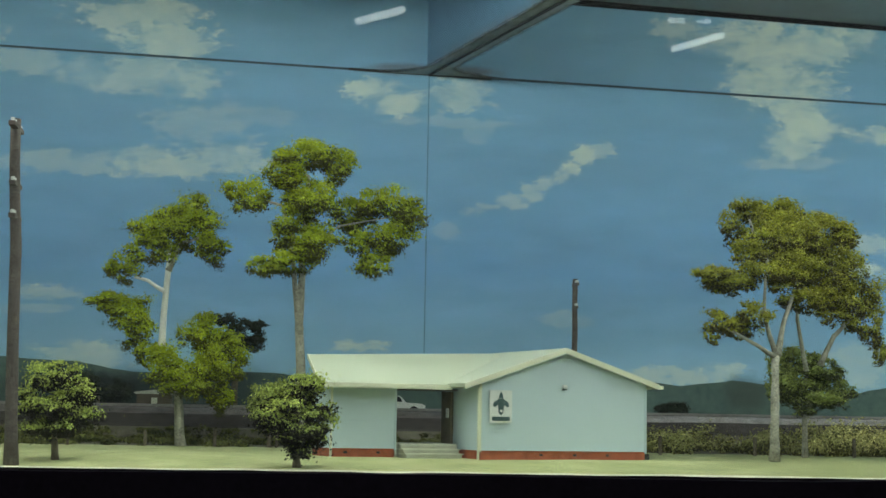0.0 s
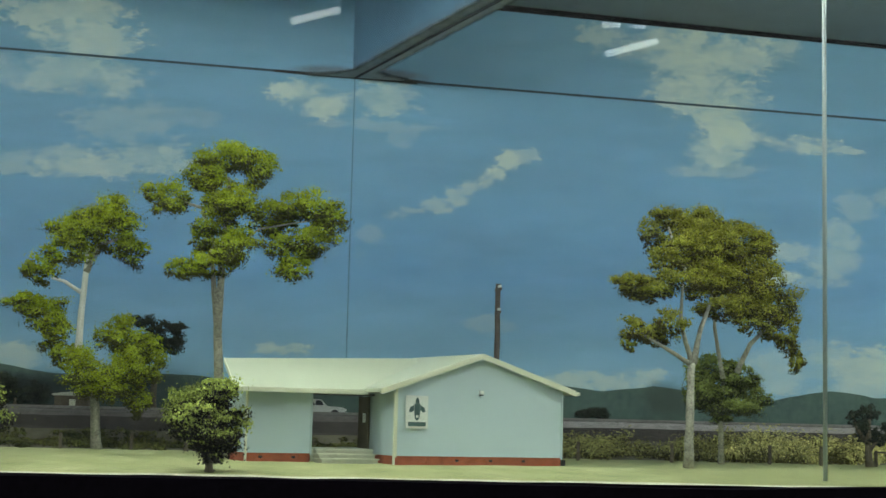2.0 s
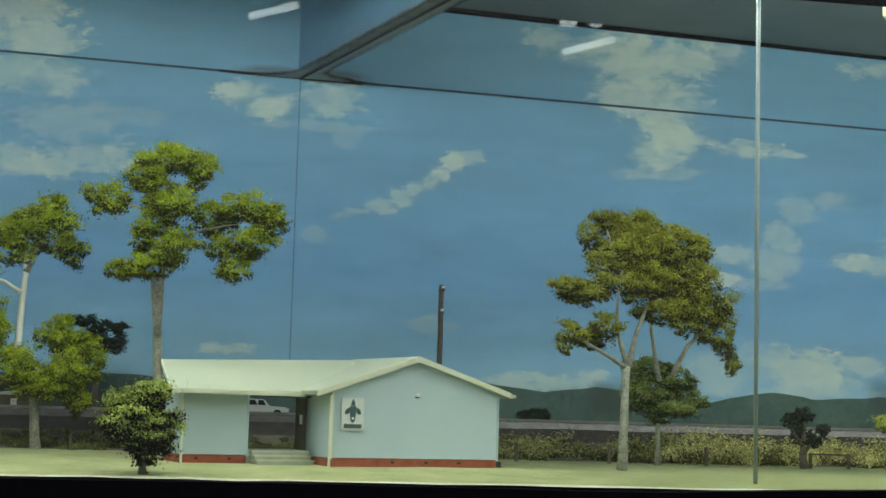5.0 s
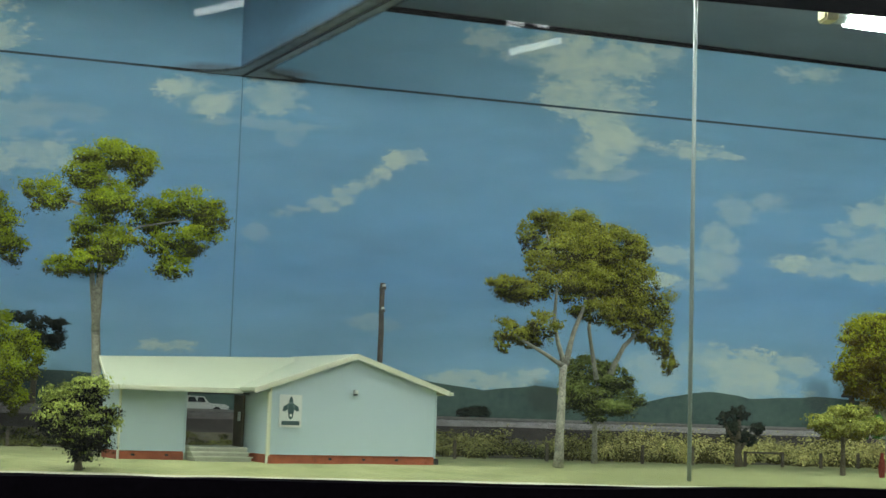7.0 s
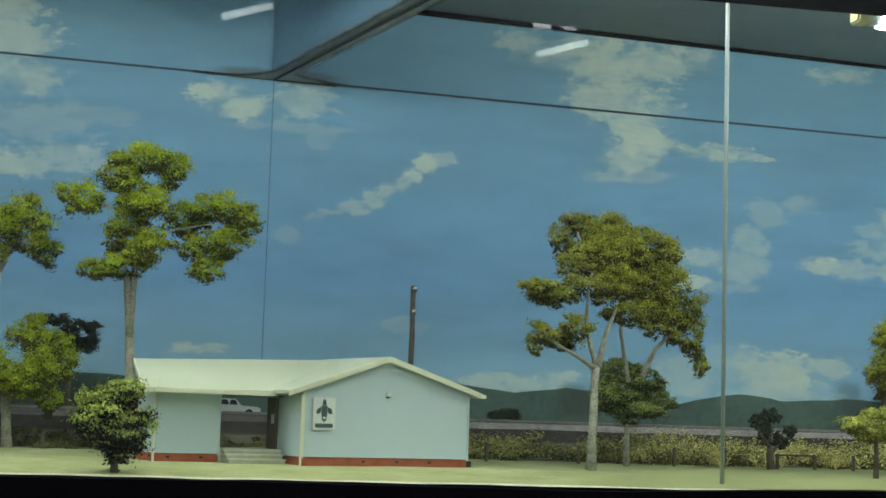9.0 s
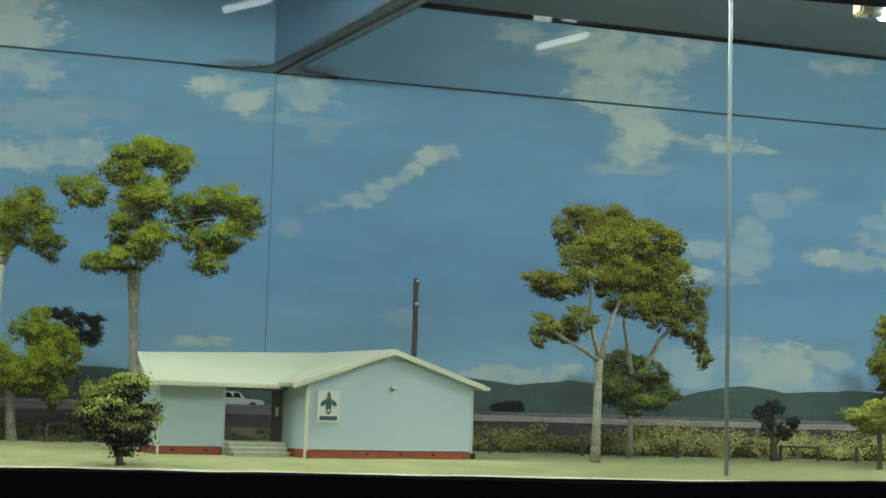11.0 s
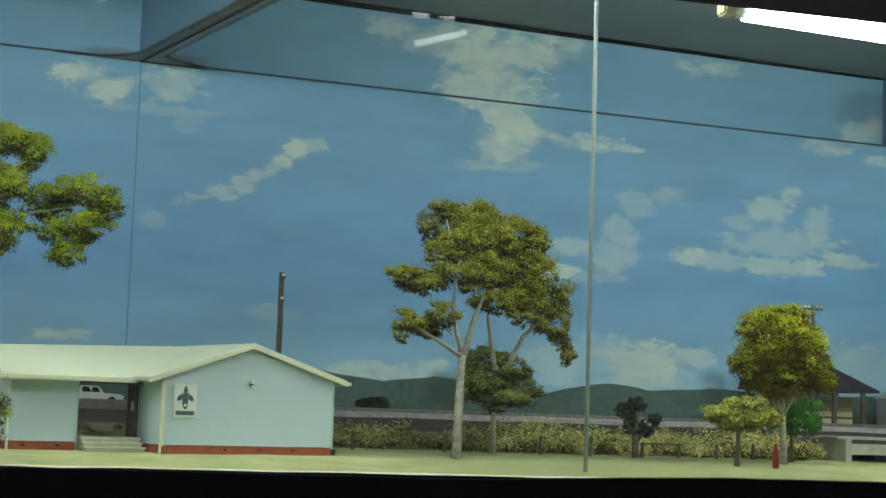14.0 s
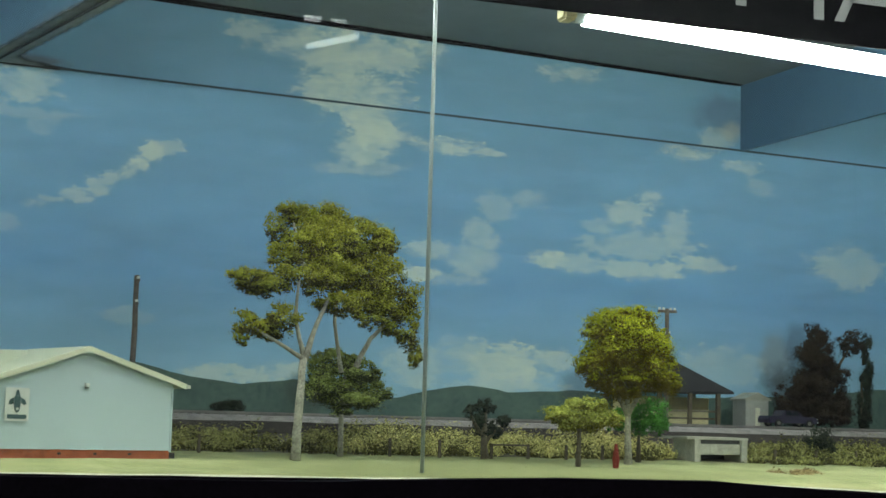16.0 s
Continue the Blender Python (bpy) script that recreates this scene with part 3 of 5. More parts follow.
# ---- the case: ground, backdrop, panels, ceiling, front ----
def ground_height(x, y):
    h = np.interp(y, (-0.6, -0.2, 0.5, 2.3, 2.8, 3.02, 3.12, 3.22, 3.6, 3.72, 4.0, 4.4), (-0.02, 0.0, 0.045, 0.055, 0.10, 0.20, 0.315, 0.342, 0.342, 0.325, 0.335, 0.34))
    drop = np.interp(x, (6.8, 7.5, 8.3, 10.0), (0.0, 0.018, 0.052, 0.09)) * np.interp(y, (-0.5, 0.5), (1.0, 0.0))
    return float(h - drop) + 0.006 * noise.noise((x * 2.5, y * 2.5, 0.0))


def strip(y0, y1, ny, x0=-3.0, x1=13.0, nx=240, lift=0.0):
    bm = bmesh.new()
    rows = []
    for j in range(ny + 1):
        y = y0 + (y1 - y0) * j / ny
        rows.append([bm.verts.new((x0 + (x1 - x0) * i / nx, y, ground_height(x0 + (x1 - x0) * i / nx, y) + lift)) for i in range(nx + 1)])
    for a, b in zip(rows, rows[1:]):
        for i in range(nx):
            bm.faces.new((a[i], a[i + 1], b[i + 1], b[i]))
    return bm


structure("scenery_edge", strip(-0.42, -0.32, 3), M_PLASTER, "pale bare plaster edge along the front of the lawn", "edge")
structure("ground", strip(-0.32, 2.35, 22), M_LAWN, "pale green flocked lawn along the front of the layout", "lawn")
structure("verge", strip(2.35, 3.0, 10), M_EARTH, "brown earth verge under the scrub beside the track", "ground")
structure("bank", strip(3.0, 3.1, 4), M_BANK, "dark brown earth bank below the railway track", "bank")
structure("track_bed_west", strip(3.1, 4.4, 28, -3.0, 3.6, 100), M_BALLAST_W, "brown ballast under the railway track", "track bed")
structure("track_bed", strip(3.1, 4.4, 28, 3.6, 13.0, 140), M_BALLAST, "grey-brown ballast bank carrying the railway track", "track bed")

back = structure("backdrop", box(-3.0, 13.0, 4.33, 4.45, -0.1, 4.6), M_SKY, "hand-painted blue sky backdrop with cream clouds", "backdrop")


def hill_line(x):
    xs = (-3, -1.14, -0.53, 0.04, 0.76, 1.34, 2.4, 3.5, 3.82, 4.27, 4.78, 5.25, 5.8, 6.22, 6.55, 6.94, 7.35, 7.99, 9.0, 10.4, 11.5, 13)
    zs = (0.7, 0.75, 0.72, 0.635, 0.67, 0.64, 0.6, 0.74, 0.775, 0.67, 0.61, 0.675, 0.6, 0.53, 0.615, 0.675, 0.615, 0.66, 0.6, 0.68, 0.77, 0.7)
    return float(np.interp(x, xs, zs)) + 0.012 * noise.noise((x * 3, 0, 0)) + 0.006 * noise.noise((x * 11, 3, 0))


outline = [(13.0, 0.1), (-3.0, 0.1)] + [(-3 + 0.08 * i, hill_line(-3 + 0.08 * i)) for i in range(201)]
part("painted_hills", prism(outline, 4.322, 4.329), M_HILL, back, "dark blue-green painted hills along the foot of the sky")


def line_z(x):
    return 3.40 - 0.025 * x


part("sheet_joint", prism([(-3, line_z(-3) - 0.009), (13, line_z(13) - 0.009), (13, line_z(13) + 0.009), (-3, line_z(-3) + 0.009)], 4.316, 4.332), M_JOINT, back, "thin dark joint between two backdrop sheets")
part("sheet_joint", box(2.465, 2.475, 4.324, 4.332, 0.3, 3.33), M_SEAM, back, "thin dark upright joint in the backdrop")

part("sheet_joint", prism([(1.75, line_z(1.75) - 0.014), (3.03, line_z(3.03) - 0.02), (3.03, line_z(3.03) + 0.008), (1.75, line_z(1.75) + 0.008)], 4.306, 4.3155), M_SLOT, back, "dark open stretch of the backdrop joint")

# ceiling of the middle bay with a dark shadow batten where it meets the backdrop
def ceil_z(x):
    return 4.22 - 0.04 * x


structure("ceiling", prism([(2.6, ceil_z(2.6)), (10.05, ceil_z(10.05)), (10.05, 4.75), (2.6, 4.75)], -0.2, 4.33), M_GREY, "grey painted board ceiling of the display case", "ceiling")
structure("ceiling_west", box(-3.0, 2.45, -0.2, 4.33, 4.62, 4.75), M_GREY, "grey painted board ceiling of the display case", "ceiling")
structure("ceiling_east", box(10.1, 13.0, -0.2, 4.33, 4.62, 4.75), M_GREY, "grey painted board ceiling of the display case", "ceiling")
structure("trim_batten", prism([(2.6, ceil_z(2.6) - 0.045), (9.6, ceil_z(9.6) - 0.012), (9.81, ceil_z(9.81) - 0.004), (9.81, ceil_z(9.81)), (2.6, ceil_z(2.6))], 4.26, 4.33), M_BLACK, "black batten where the ceiling meets the backdrop", "batten")


def hanging_panel(name, x0, y0, x1, y1, zlow, ztop, paint):
    bm = bmesh.new()
    d = Vector((x1 - x0, y1 - y0, 0)).normalized()
    n = Vector((-d.y, d.x, 0)) * 0.02
    for side in (-1, 1):
        for x, y in ((x0, y0), (x1, y1)):
            for z in (zlow, ztop):
                bm.verts.new(Vector((x, y, z)) + n * side)
    bmesh.ops.convex_hull(bm, input=bm.verts)
    return structure(name, bm, paint, "blue painted divider panel hanging between two lighting bays", "divider panel")


west = hanging_panel("panel_west", 2.47, 4.325, 3.55, 0.3, 3.335, 4.7, M_PANEL_WEST)
east = hanging_panel("panel_east", 9.84, 4.325, 10.05, 0.1, 3.15, 4.7, M_BLUEPANEL)
# grey filled joint under the western divider, spreading out where it meets the backdrop
flange = bmesh.new()
for k, (f, w) in enumerate(((0, 0.7), (0.03, 0.45), (0.08, 0.28), (0.3, 0.2), (1, 0.2))):
    x, y = 2.47 + 1.08 * f, 4.315 - 4.0 * f
    for s in (-1, 1):
        for dz in (0, 0.012):
            flange.verts.new((x + s * w, y + s * w * 0.27 * (1 if f else 0), 3.335 + dz - (0.013 if f == 0 and s > 0 else 0)))
flange.verts.ensure_lookup_table()
v = flange.verts
for k in range(4):
    a = 4 * k
    flange.faces.new((v[a], v[a + 2], v[a + 6], v[a + 4]))
    flange.faces.new((v[a + 1], v[a + 5], v[a + 7], v[a + 3]))
    flange.faces.new((v[a], v[a + 4], v[a + 5], v[a + 1]))
    flange.faces.new((v[a + 2], v[a + 3], v[a + 7], v[a + 6]))
flange.faces.new((v[0], v[1], v[3], v[2]))
part("filled_joint", flange, M_FILLER, west, "grey smeared filler along the panel's lower edge")
part("edge_gap", hull := rod((2.47, 4.3, 3.325), (3.55, 0.3, 3.325), 0.011, 6), M_SLOT, west, "dark open gap along the lower edge")
structure("case_end_west", box(-3.1, -3.0, -0.4, 4.5, -0.3, 4.75), M_GREY, "grey end board of the display case", "end board")
structure("case_end_east", box(13.0, 13.1, -0.4, 4.5, -0.3, 4.75), M_GREY, "grey end board of the display case", "end board")

structure("case_base", box(-3.1, 13.1, -0.41, 4.5, -8.99, -0.12), M_BLACK, "black base cabinet that carries the layout", "cabinet")
# black front sill with an uneven cloth-covered top, black valance above, glass between
sill = bmesh.new()
top = []
for i in range(161):
    x = -3 + 0.1 * i
    z = float(np.interp(x, (-3, 0, 2, 3, 4.2, 5.0, 5.8, 6.9, 8, 9, 13), (-0.02, -0.02, -0.014, -0.02, -0.026, -0.004, 0.012, 0.008, -0.06, -0.12, -0.15))) + 0.003 * noise.noise((x * 4, 0, 7))
    top.append((x, z))
prism([(13, -9.0), (-3, -9.0)] + top, -0.62, -0.42, bm=sill)
structure("sill", sill, M_BLACK, "matt black front sill of the display case", "sill")
valance = structure("valance", box(-3.0, 13.0, -0.16, -0.145, 3.085, 6.0), M_BLACK, "black valance board above the glass, with pale lettering", "valance")
for x0, zlow, lean in ((7.247, 3.272, 0.0), (7.871, 3.241, 0.0), (8.04, 3.247, 0.085)):
    part("lettering_bar", prism([(x0 - 0.04, zlow), (x0 + 0.04, zlow), (x0 + 0.04 + lean * 2, zlow + 0.36), (x0 - 0.04 + lean * 2, zlow + 0.36)], -0.168, -0.161), M_LETTER, valance)
part("lettering_bar", box(8.12, 8.46, -0.168, -0.161, 3.395, 3.46), M_LETTER, valance)
pane = structure("window_1", box(-3.0, 13.0, -0.40, -0.395, 0.0, 3.6), M_GLASS, "clear front glass of the display case", "glass")
pane.visible_shadow = False
stay = thing("glass_joint_rod", 5.065, 0.0, 0.0, "slim pale metal rod standing from sill to valance", "rod")
part("shaft", rod((5.065, 0, -0.02), (5.065, 0, 3.6), 0.0138, 14), M_ALU, stay, smooth=True)
part("foot", rod((5.065, 0, -0.02), (5.065, 0, 0.006), 0.02, 14), M_ALU, stay)


def tube_lamp(x0, x1, z, drop=0.0, light_block=0.0):
    t = thing("fluorescent_tube", x0, 0.1, z, "lit white fluorescent tube behind the black valance, one seen, others added", "tube lamp", "case lighting tubes")
    part("tube", rod((x0 + 0.06, 0.1, z), (x1 - 0.06, 0.1, z - drop), 0.072, 16), M_TUBE, t, "glowing white glass tube", smooth=True)
    for a, b, dz in ((x0 - 0.02, x0 + 0.06, 0), (x1 - 0.06, x1 + 0.02, drop)):
        part("cap", rod((a, 0.1, z - dz), (b, 0.1, z - dz), 0.058, 16), M_ALU, t, "metal end cap")
    for x, dz in ((x0 - 0.12, 0), (x1 + 0.02, drop)):
        part("holder", box(x, x + 0.1, 0.03, 0.17, z - 0.05 - dz, z + 0.2 - dz, bevel=0.015), M_YELLOWWALL, t, "yellowed plastic lamp holder")
    part("rail", box(x0 - 0.2, x1 + 0.2, 0.0, 0.2, z + 0.2, z + 0.24), M_BLACK, t, "black mounting rail")
    # unseen board added to keep this tube's light off the upper backdrop
    if light_block:
        part("light_block", box(x0 - 0.2, x1 + 0.2, -0.1, light_block, z + 0.1, z + 0.115), M_BLACK, t, "unseen black board added to block upward light")
    return t


# only the tube from 6.12 shows; the unseen others are added for light
for x0, x1, z, drop, light_block in ((-2.5, 1.1, 3.42, 0, 0.6), (1.25, 3.3, 3.42, 0, 1.3), (4.5, 5.85, 3.42, 0, 0), (6.12, 9.7, 3.14, 0.15, 0), (10.2, 12.8, 3.42, 0, 0)):
    tube_lamp(x0, x1, z, drop, light_block)

# ---- the dim room behind the camera, seen only as a faint image in the glass ----
structure("floor", box(-25, 36, -42, 8, -9.3, -9.0), M_ROOM, "plain grey museum floor in front of the case", "floor")
structure("wall_south", box(-25, 36, -43, -42, -9.0, 20), M_ROOM, "plain grey far wall of the room", "wall")
structure("wall_east", box(36, 37, -42, 8, -9.0, 20), M_ROOM, "plain grey side wall of the room", "wall")
structure("wall_west", box(-26, -25, -42, 8, -9.0, 20), M_ROOM, "plain grey side wall of the room", "wall")
structure("wall_north", box(-25, 36, 8, 9, -9.0, 20), M_ROOM, "plain grey wall behind the display case", "wall")
structure("ceiling_room", box(-25, 36, -42, 8, 20, 20.3), M_ROOM, "plain grey ceiling of the room", "ceiling")


def room_lamp(x0, z0, x1, z1, y, thick):
    lamp = thing("ceiling_lamp", (x0 + x1) / 2, y, (z0 + z1) / 2, "lit white strip lamp hung in the room", "ceiling lamp", "strip lamps of the room")
    part("diffuser", rod((x0, y, z0), (x1, y, z1), thick, 8), M_LAMP, lamp)
    part("housing", rod((x0, y, z0 + thick * 1.6), (x1, y, z1 + thick * 1.6), thick * 0.7, 6), M_GREY, lamp)
    part("hanger", rod(((x0 + x1) / 2, y, (z0 + z1) / 2), ((x0 + x1) / 2, y, 20), 0.06, 6), M_GREY, lamp)
    return lamp


for x0, z0, x1, z1, thick in ((3.1, 10.4, 4.35, 10.8, 0.1), (11.45, 10.05, 12.85, 10.5, 0.09), (11.35, 10.83, 11.8, 10.84, 0.08), (12.1, 10.83, 12.5, 10.85, 0.06)):
    room_lamp(x0, z0, x1, z1, -30.8, thick)


# unseen ceiling lamps, added to light the layout's front through the glass
def row_lamp(x, y):
    lamp = thing("ceiling_lamp", x, y, 19.9, "unseen strip lamp added on the room's ceiling", "ceiling lamp", "strip lamps on the ceiling")
    part("diffuser", box(x - 6, x + 6, y - 0.7, y + 0.7, 19.3, 19.5, bevel=0.05), M_ROWLAMP, lamp)
    part("housing", box(x - 6.1, x + 6.1, y - 0.8, y + 0.8, 19.5, 20.0), M_GREY, lamp)


for y in (-7, -20, -34):
    for x in (-17, -2, 13, 28):
        row_lamp(x, y)

# ---- railway track ----
track = thing("railway_track", 5.0, 3.42, 0.33, "single brown railway track on a ballast bank", "railway track")
for y in (3.33, 3.50):
    part("rail", box(-3.0, 13.0, y - 0.005, y + 0.005, 0.345, 0.368), M_RAIL, track, "thin steel rail")
sl = bmesh.new()
for i in range(228):
    x = -3 + 0.07 * i
    box(x - 0.014, x + 0.014, 3.28, 3.55, 0.318, 0.346, bm=sl)
tagged(part("sleepers", sl, M_SLEEPER, track), kind="stuff")

# ---- the hall ----
HALL = Matrix.Translation((2.447, 0.483, 0)) @ Matrix(((0.956, -0.293, 0, 0), (0.293, 0.956, 0, 0), (0, 0, 1, 0), (0, 0, 0, 1)))
hall = thing("scout_hall", 2.6, 1.1, 0.045, "pale blue weatherboard hall with cream gabled roof and brick base", "hall")
GW, GC, BASE, BRICK, EAVE, PEAK, BACK = 1.195, 0.585, 0.04, 0.10, 0.514, 0.735, 0.95
LEFT_SLOPE, RIGHT_SLOPE = 0.346, 0.316


def boards(u0, u1, z0, z1, v, face, gable=False, m=HALL):
    """Lapped boards on a wall that runs along u at v (face -1: it looks towards -v)."""
    bm = bmesh.new()
    step = 0.0285
    n = int(math.ceil((z1 - z0) / step))
    for i in range(n):
        a, b = z0 + i * step, min(z0 + (i + 1) * step, z1)
        def ends(z):
            if not gable:
                return u0, u1
            rise = PEAK - 0.004 - z
            return max(u0, GC - rise / LEFT_SLOPE), min(u1, GC + rise / RIGHT_SLOPE)
        (l0, r0), (l1, r1) = ends(a), ends(b)
        if r1 - l1 < 0.01:
            break
        q = [bm.verts.new(m @ Vector(p)) for p in ((l0, v + face * 0.0045, a), (r0, v + face * 0.0045, a), (r1, v, b), (l1, v, b), (l0, v - face * 0.02, a), (r0, v - face * 0.02, a), (r1, v - face * 0.02, b), (l1, v - face * 0.02, b))]
        for f in ((0, 1, 2, 3), (7, 6, 5, 4), (0, 4, 5, 1), (1, 5, 6, 2), (2, 6, 7, 3), (3, 7, 4, 0)):
            bm.faces.new([q[k] for k in f])
    return bm


SIDE = HALL @ Matrix.Rotation(radians(90), 4, "Z")     # runs along v; its own v axis is -u
part("wall", boards(0.0, GW, BRICK, PEAK, 0.0, -1, True), M_WALL, hall, "pale blue lapped weatherboards of the gable")
part("wall", boards(0.42, GW, BRICK, PEAK, BACK, 1, True), M_WALL, hall)
part("wall", boards(0.0, 0.56, BRICK, EAVE + 0.02, 0.0, 1, m=SIDE), M_WALL, hall)
part("wall", boards(0.0, 0.42, BRICK, EAVE + 0.02, 0.56, 1), M_WALL, hall)
part("wall", boards(0.56, BACK, BRICK, EAVE + 0.05, -0.42, 1, m=SIDE), M_WALL, hall)
part("wall", boards(0.0, BACK, BRICK, EAVE + 0.02, -GW, -1, m=SIDE), M_WALL, hall)
part("wall", boards(-0.865, -0.435, BRICK, EAVE, 0.335, -1), M_WALL, hall, "pale blue boarded wing wall")
part("wall", boards(-0.865, -0.435, BRICK, 0.66, 0.7, 1), M_WALL, hall)
end = boards(0.335, 0.7, BRICK, EAVE, 0.865, 1, m=SIDE)
prism([(0.335, EAVE), (0.7, EAVE), (0.7, 0.66)], 0.845, 0.865, SIDE, end)
part("wall", end, M_WALL, hall, "pale blue end wall of the wing")
part("wall", boards(0.335, 0.7, BRICK, EAVE + 0.02, 0.435, -1, m=SIDE), M_WALL, hall)
for a in ((0.004, GW - 0.004, 0.004, BACK - 0.004), (-0.861, -0.439, 0.339, 0.696)):
    part("brick_base", box(a[0], a[1], a[2], a[3], BASE - 0.02, BRICK - 0.002, HALL), M_BRICK, hall, "red brick foundation course")
for u in (0.42, 0.66, 0.9):
    part("vent", box(u, u + 0.022, -0.002, 0.006, 0.068, 0.081, HALL), M_SLOT, hall)
for u in (-0.78, -0.56):
    part("vent", box(u, u + 0.022, 0.333, 0.34, 0.068, 0.081, HALL), M_SLOT, hall)
for u, v, paint in ((-0.005, -0.01, M_TRIM), (GW - 0.008, -0.01, M_WALL), (-0.442, 0.326, M_WALL)):
    part("corner_trim", box(u, u + 0.01, v, v + 0.012, BRICK - 0.01, EAVE, HALL), paint, hall)


def roof_slab(u0, z0, u1, z1, v0, v1, thick=0.022, m=HALL):
    return prism([(u0, z0), (u1, z1), (u1, z1 + thick), (u0, z0 + thick)], v0, v1, m)


part("roof", roof_slab(GC - 0.695, PEAK - 0.695 * LEFT_SLOPE, GC, PEAK, -0.025, BACK + 0.07), M_ROOF, hall, "cream sheet roof over the gable")
part("roof", roof_slab(GC, PEAK, GC + 0.685, PEAK - 0.685 * RIGHT_SLOPE, -0.025, BACK + 0.07), M_ROOF, hall)
RIDGE_V, WING_TOP = 0.75, 0.676
wing = bmesh.new()
for u, eave, ridge in ((-0.885, 0.484, WING_TOP), (GC - 0.12, 0.497, WING_TOP + 0.048)):
    for v, z in ((0.25, eave), (RIDGE_V, ridge)):
        out = 0.085 if u < 0 and v < 0.5 else 0.0
        for dz in (0.0, -0.02):
            wing.verts.new(HALL @ Vector((u - out, v, z + 0.018 + dz)))
bmesh.ops.convex_hull(wing, input=wing.verts)
part("roof", wing, M_ROOF, hall, "cream sheet roof over the wing")
verge = bmesh.new()
for u, v, z in ((-0.97, 0.25, 0.491), (-0.885, RIDGE_V, WING_TOP + 0.006)):
    for du in (-0.011, -0.002):
        for dz in (-0.013, 0.015):
            verge.verts.new(HALL @ Vector((u + du, v, z + dz)))
bmesh.ops.convex_hull(verge, input=verge.verts)
part("fascia", verge, M_TRIM, hall, "cream verge board of the wing")
part("gutter", box(-0.985, -0.09, 0.228, 0.252, 0.476, 0.506, HALL, bevel=0.004), M_TRIM, hall, "cream gutter along the wing")
for s, k in ((-0.705, LEFT_SLOPE), (0.695, RIGHT_SLOPE)):
    part("bargeboard", prism([(GC, PEAK - 0.012), (GC + s, PEAK - abs(s) * k - 0.012), (GC + s, PEAK - abs(s) * k + 0.024), (GC, PEAK + 0.024)], -0.037, -0.026, HALL), M_TRIM, hall, "cream bargeboard")
part("gutter", box(GC + 0.688, GC + 0.705, -0.07, BACK + 0.05, 0.508, 0.531, HALL), M_TRIM, hall)
part("downpipe", rod(HALL @ Vector((-0.02, -0.02, 0.045)), HALL @ Vector((-0.02, -0.02, 0.49)), 0.008, 8), M_TRIM, hall, "white downpipe")
part("floor", box(-0.432, -0.002, 0.345, 0.7, 0.05, 0.132, HALL), M_CONC, hall, "concrete breezeway floor")
part("floor", box(0.0, 0.416, 0.585, BACK, 0.05, 0.13, HALL), M_CONC, hall)
# the ceiling's shade is put into its near-black colour
part("ceiling", box(-0.432, -0.002, 0.34, 0.7, 0.472, 0.482, HALL), M_DARK, hall, "breezeway ceiling with its shade painted near-black")
# dark panel put in for the shaded stretch of the breezeway wall
door = part("door", box(-0.024, -0.0085, 0.40, 0.555, 0.133, 0.468, HALL), M_BARKD, hall, "dark brown panel painted as the breezeway wall's shade")
part("notice", box(-0.03, -0.0245, 0.43, 0.47, 0.30, 0.36, HALL), M_WHITE, door)
for i in range(3):
    z = 0.045 + 0.028 * i
    st = part("step", box(-0.41, -0.03, 0.35 - 0.05 * (3 - i), 0.345, z - 0.01, z + 0.021, HALL), M_CONC, hall, "worn concrete step")
    part("tread", box(-0.42, -0.02, 0.342 - 0.05 * (3 - i), 0.345, z + 0.0215, z + 0.029, HALL, bevel=0.002), M_TREAD, st, "pale tread")
part("window_sill", box(-0.735, -0.57, 0.324, 0.33, 0.272, 0.278, HALL), M_WALL, hall, "thin sill of a boarded-over window")
sign = part("sign", box(0.058, 0.212, -0.0165, -0.0095, 0.272, 0.478, HALL), M_WHITE, hall, "white board with a dark slate-green emblem")
for pts in ([(0.135, 0.47), (0.146, 0.452), (0.149, 0.428), (0.121, 0.428), (0.124, 0.452)],
            [(0.116, 0.426), (0.154, 0.426), (0.156, 0.385), (0.15, 0.335), (0.135, 0.32), (0.12, 0.335), (0.114, 0.385)],
            [(0.113, 0.418), (0.112, 0.386), (0.094, 0.372), (0.078, 0.378), (0.086, 0.404)],
            [(0.157, 0.418), (0.158, 0.386), (0.176, 0.372), (0.192, 0.378), (0.184, 0.404)]):
    part("emblem", prism(pts, -0.0195, -0.017, HALL), M_EMBLEM, sign)
part("emblem", box(0.127, 0.143, -0.0215, -0.0198, 0.34, 0.356, HALL), M_WHITE, sign, "small white spot in the emblem")
part("lettering_bar", box(0.074, 0.197, -0.0195, -0.017, 0.286, 0.312, HALL, bevel=0.0015), M_EMBLEM, sign)
part("downpipe", rod(HALL @ Vector((-0.872, 0.318, 0.045)), HALL @ Vector((-0.872, 0.318, 0.48)), 0.008, 8), M_TRIM, hall, "white downpipe")
part("meter_box", box(1.212, 1.262, 0.06, 0.12, 0.04, 0.085, HALL, bevel=0.004), M_DARK, hall, "small dark box at the foot of the wall")
lamp = part("wall_lamp", box(0.573, 0.603, -0.03, -0.004, 0.498, 0.522, HALL, bevel=0.004), M_WHITE, hall, "small white wall lamp")
part("lamp_base", box(0.578, 0.598, -0.026, -0.004, 0.488, 0.497, HALL), M_SLOT, lamp)


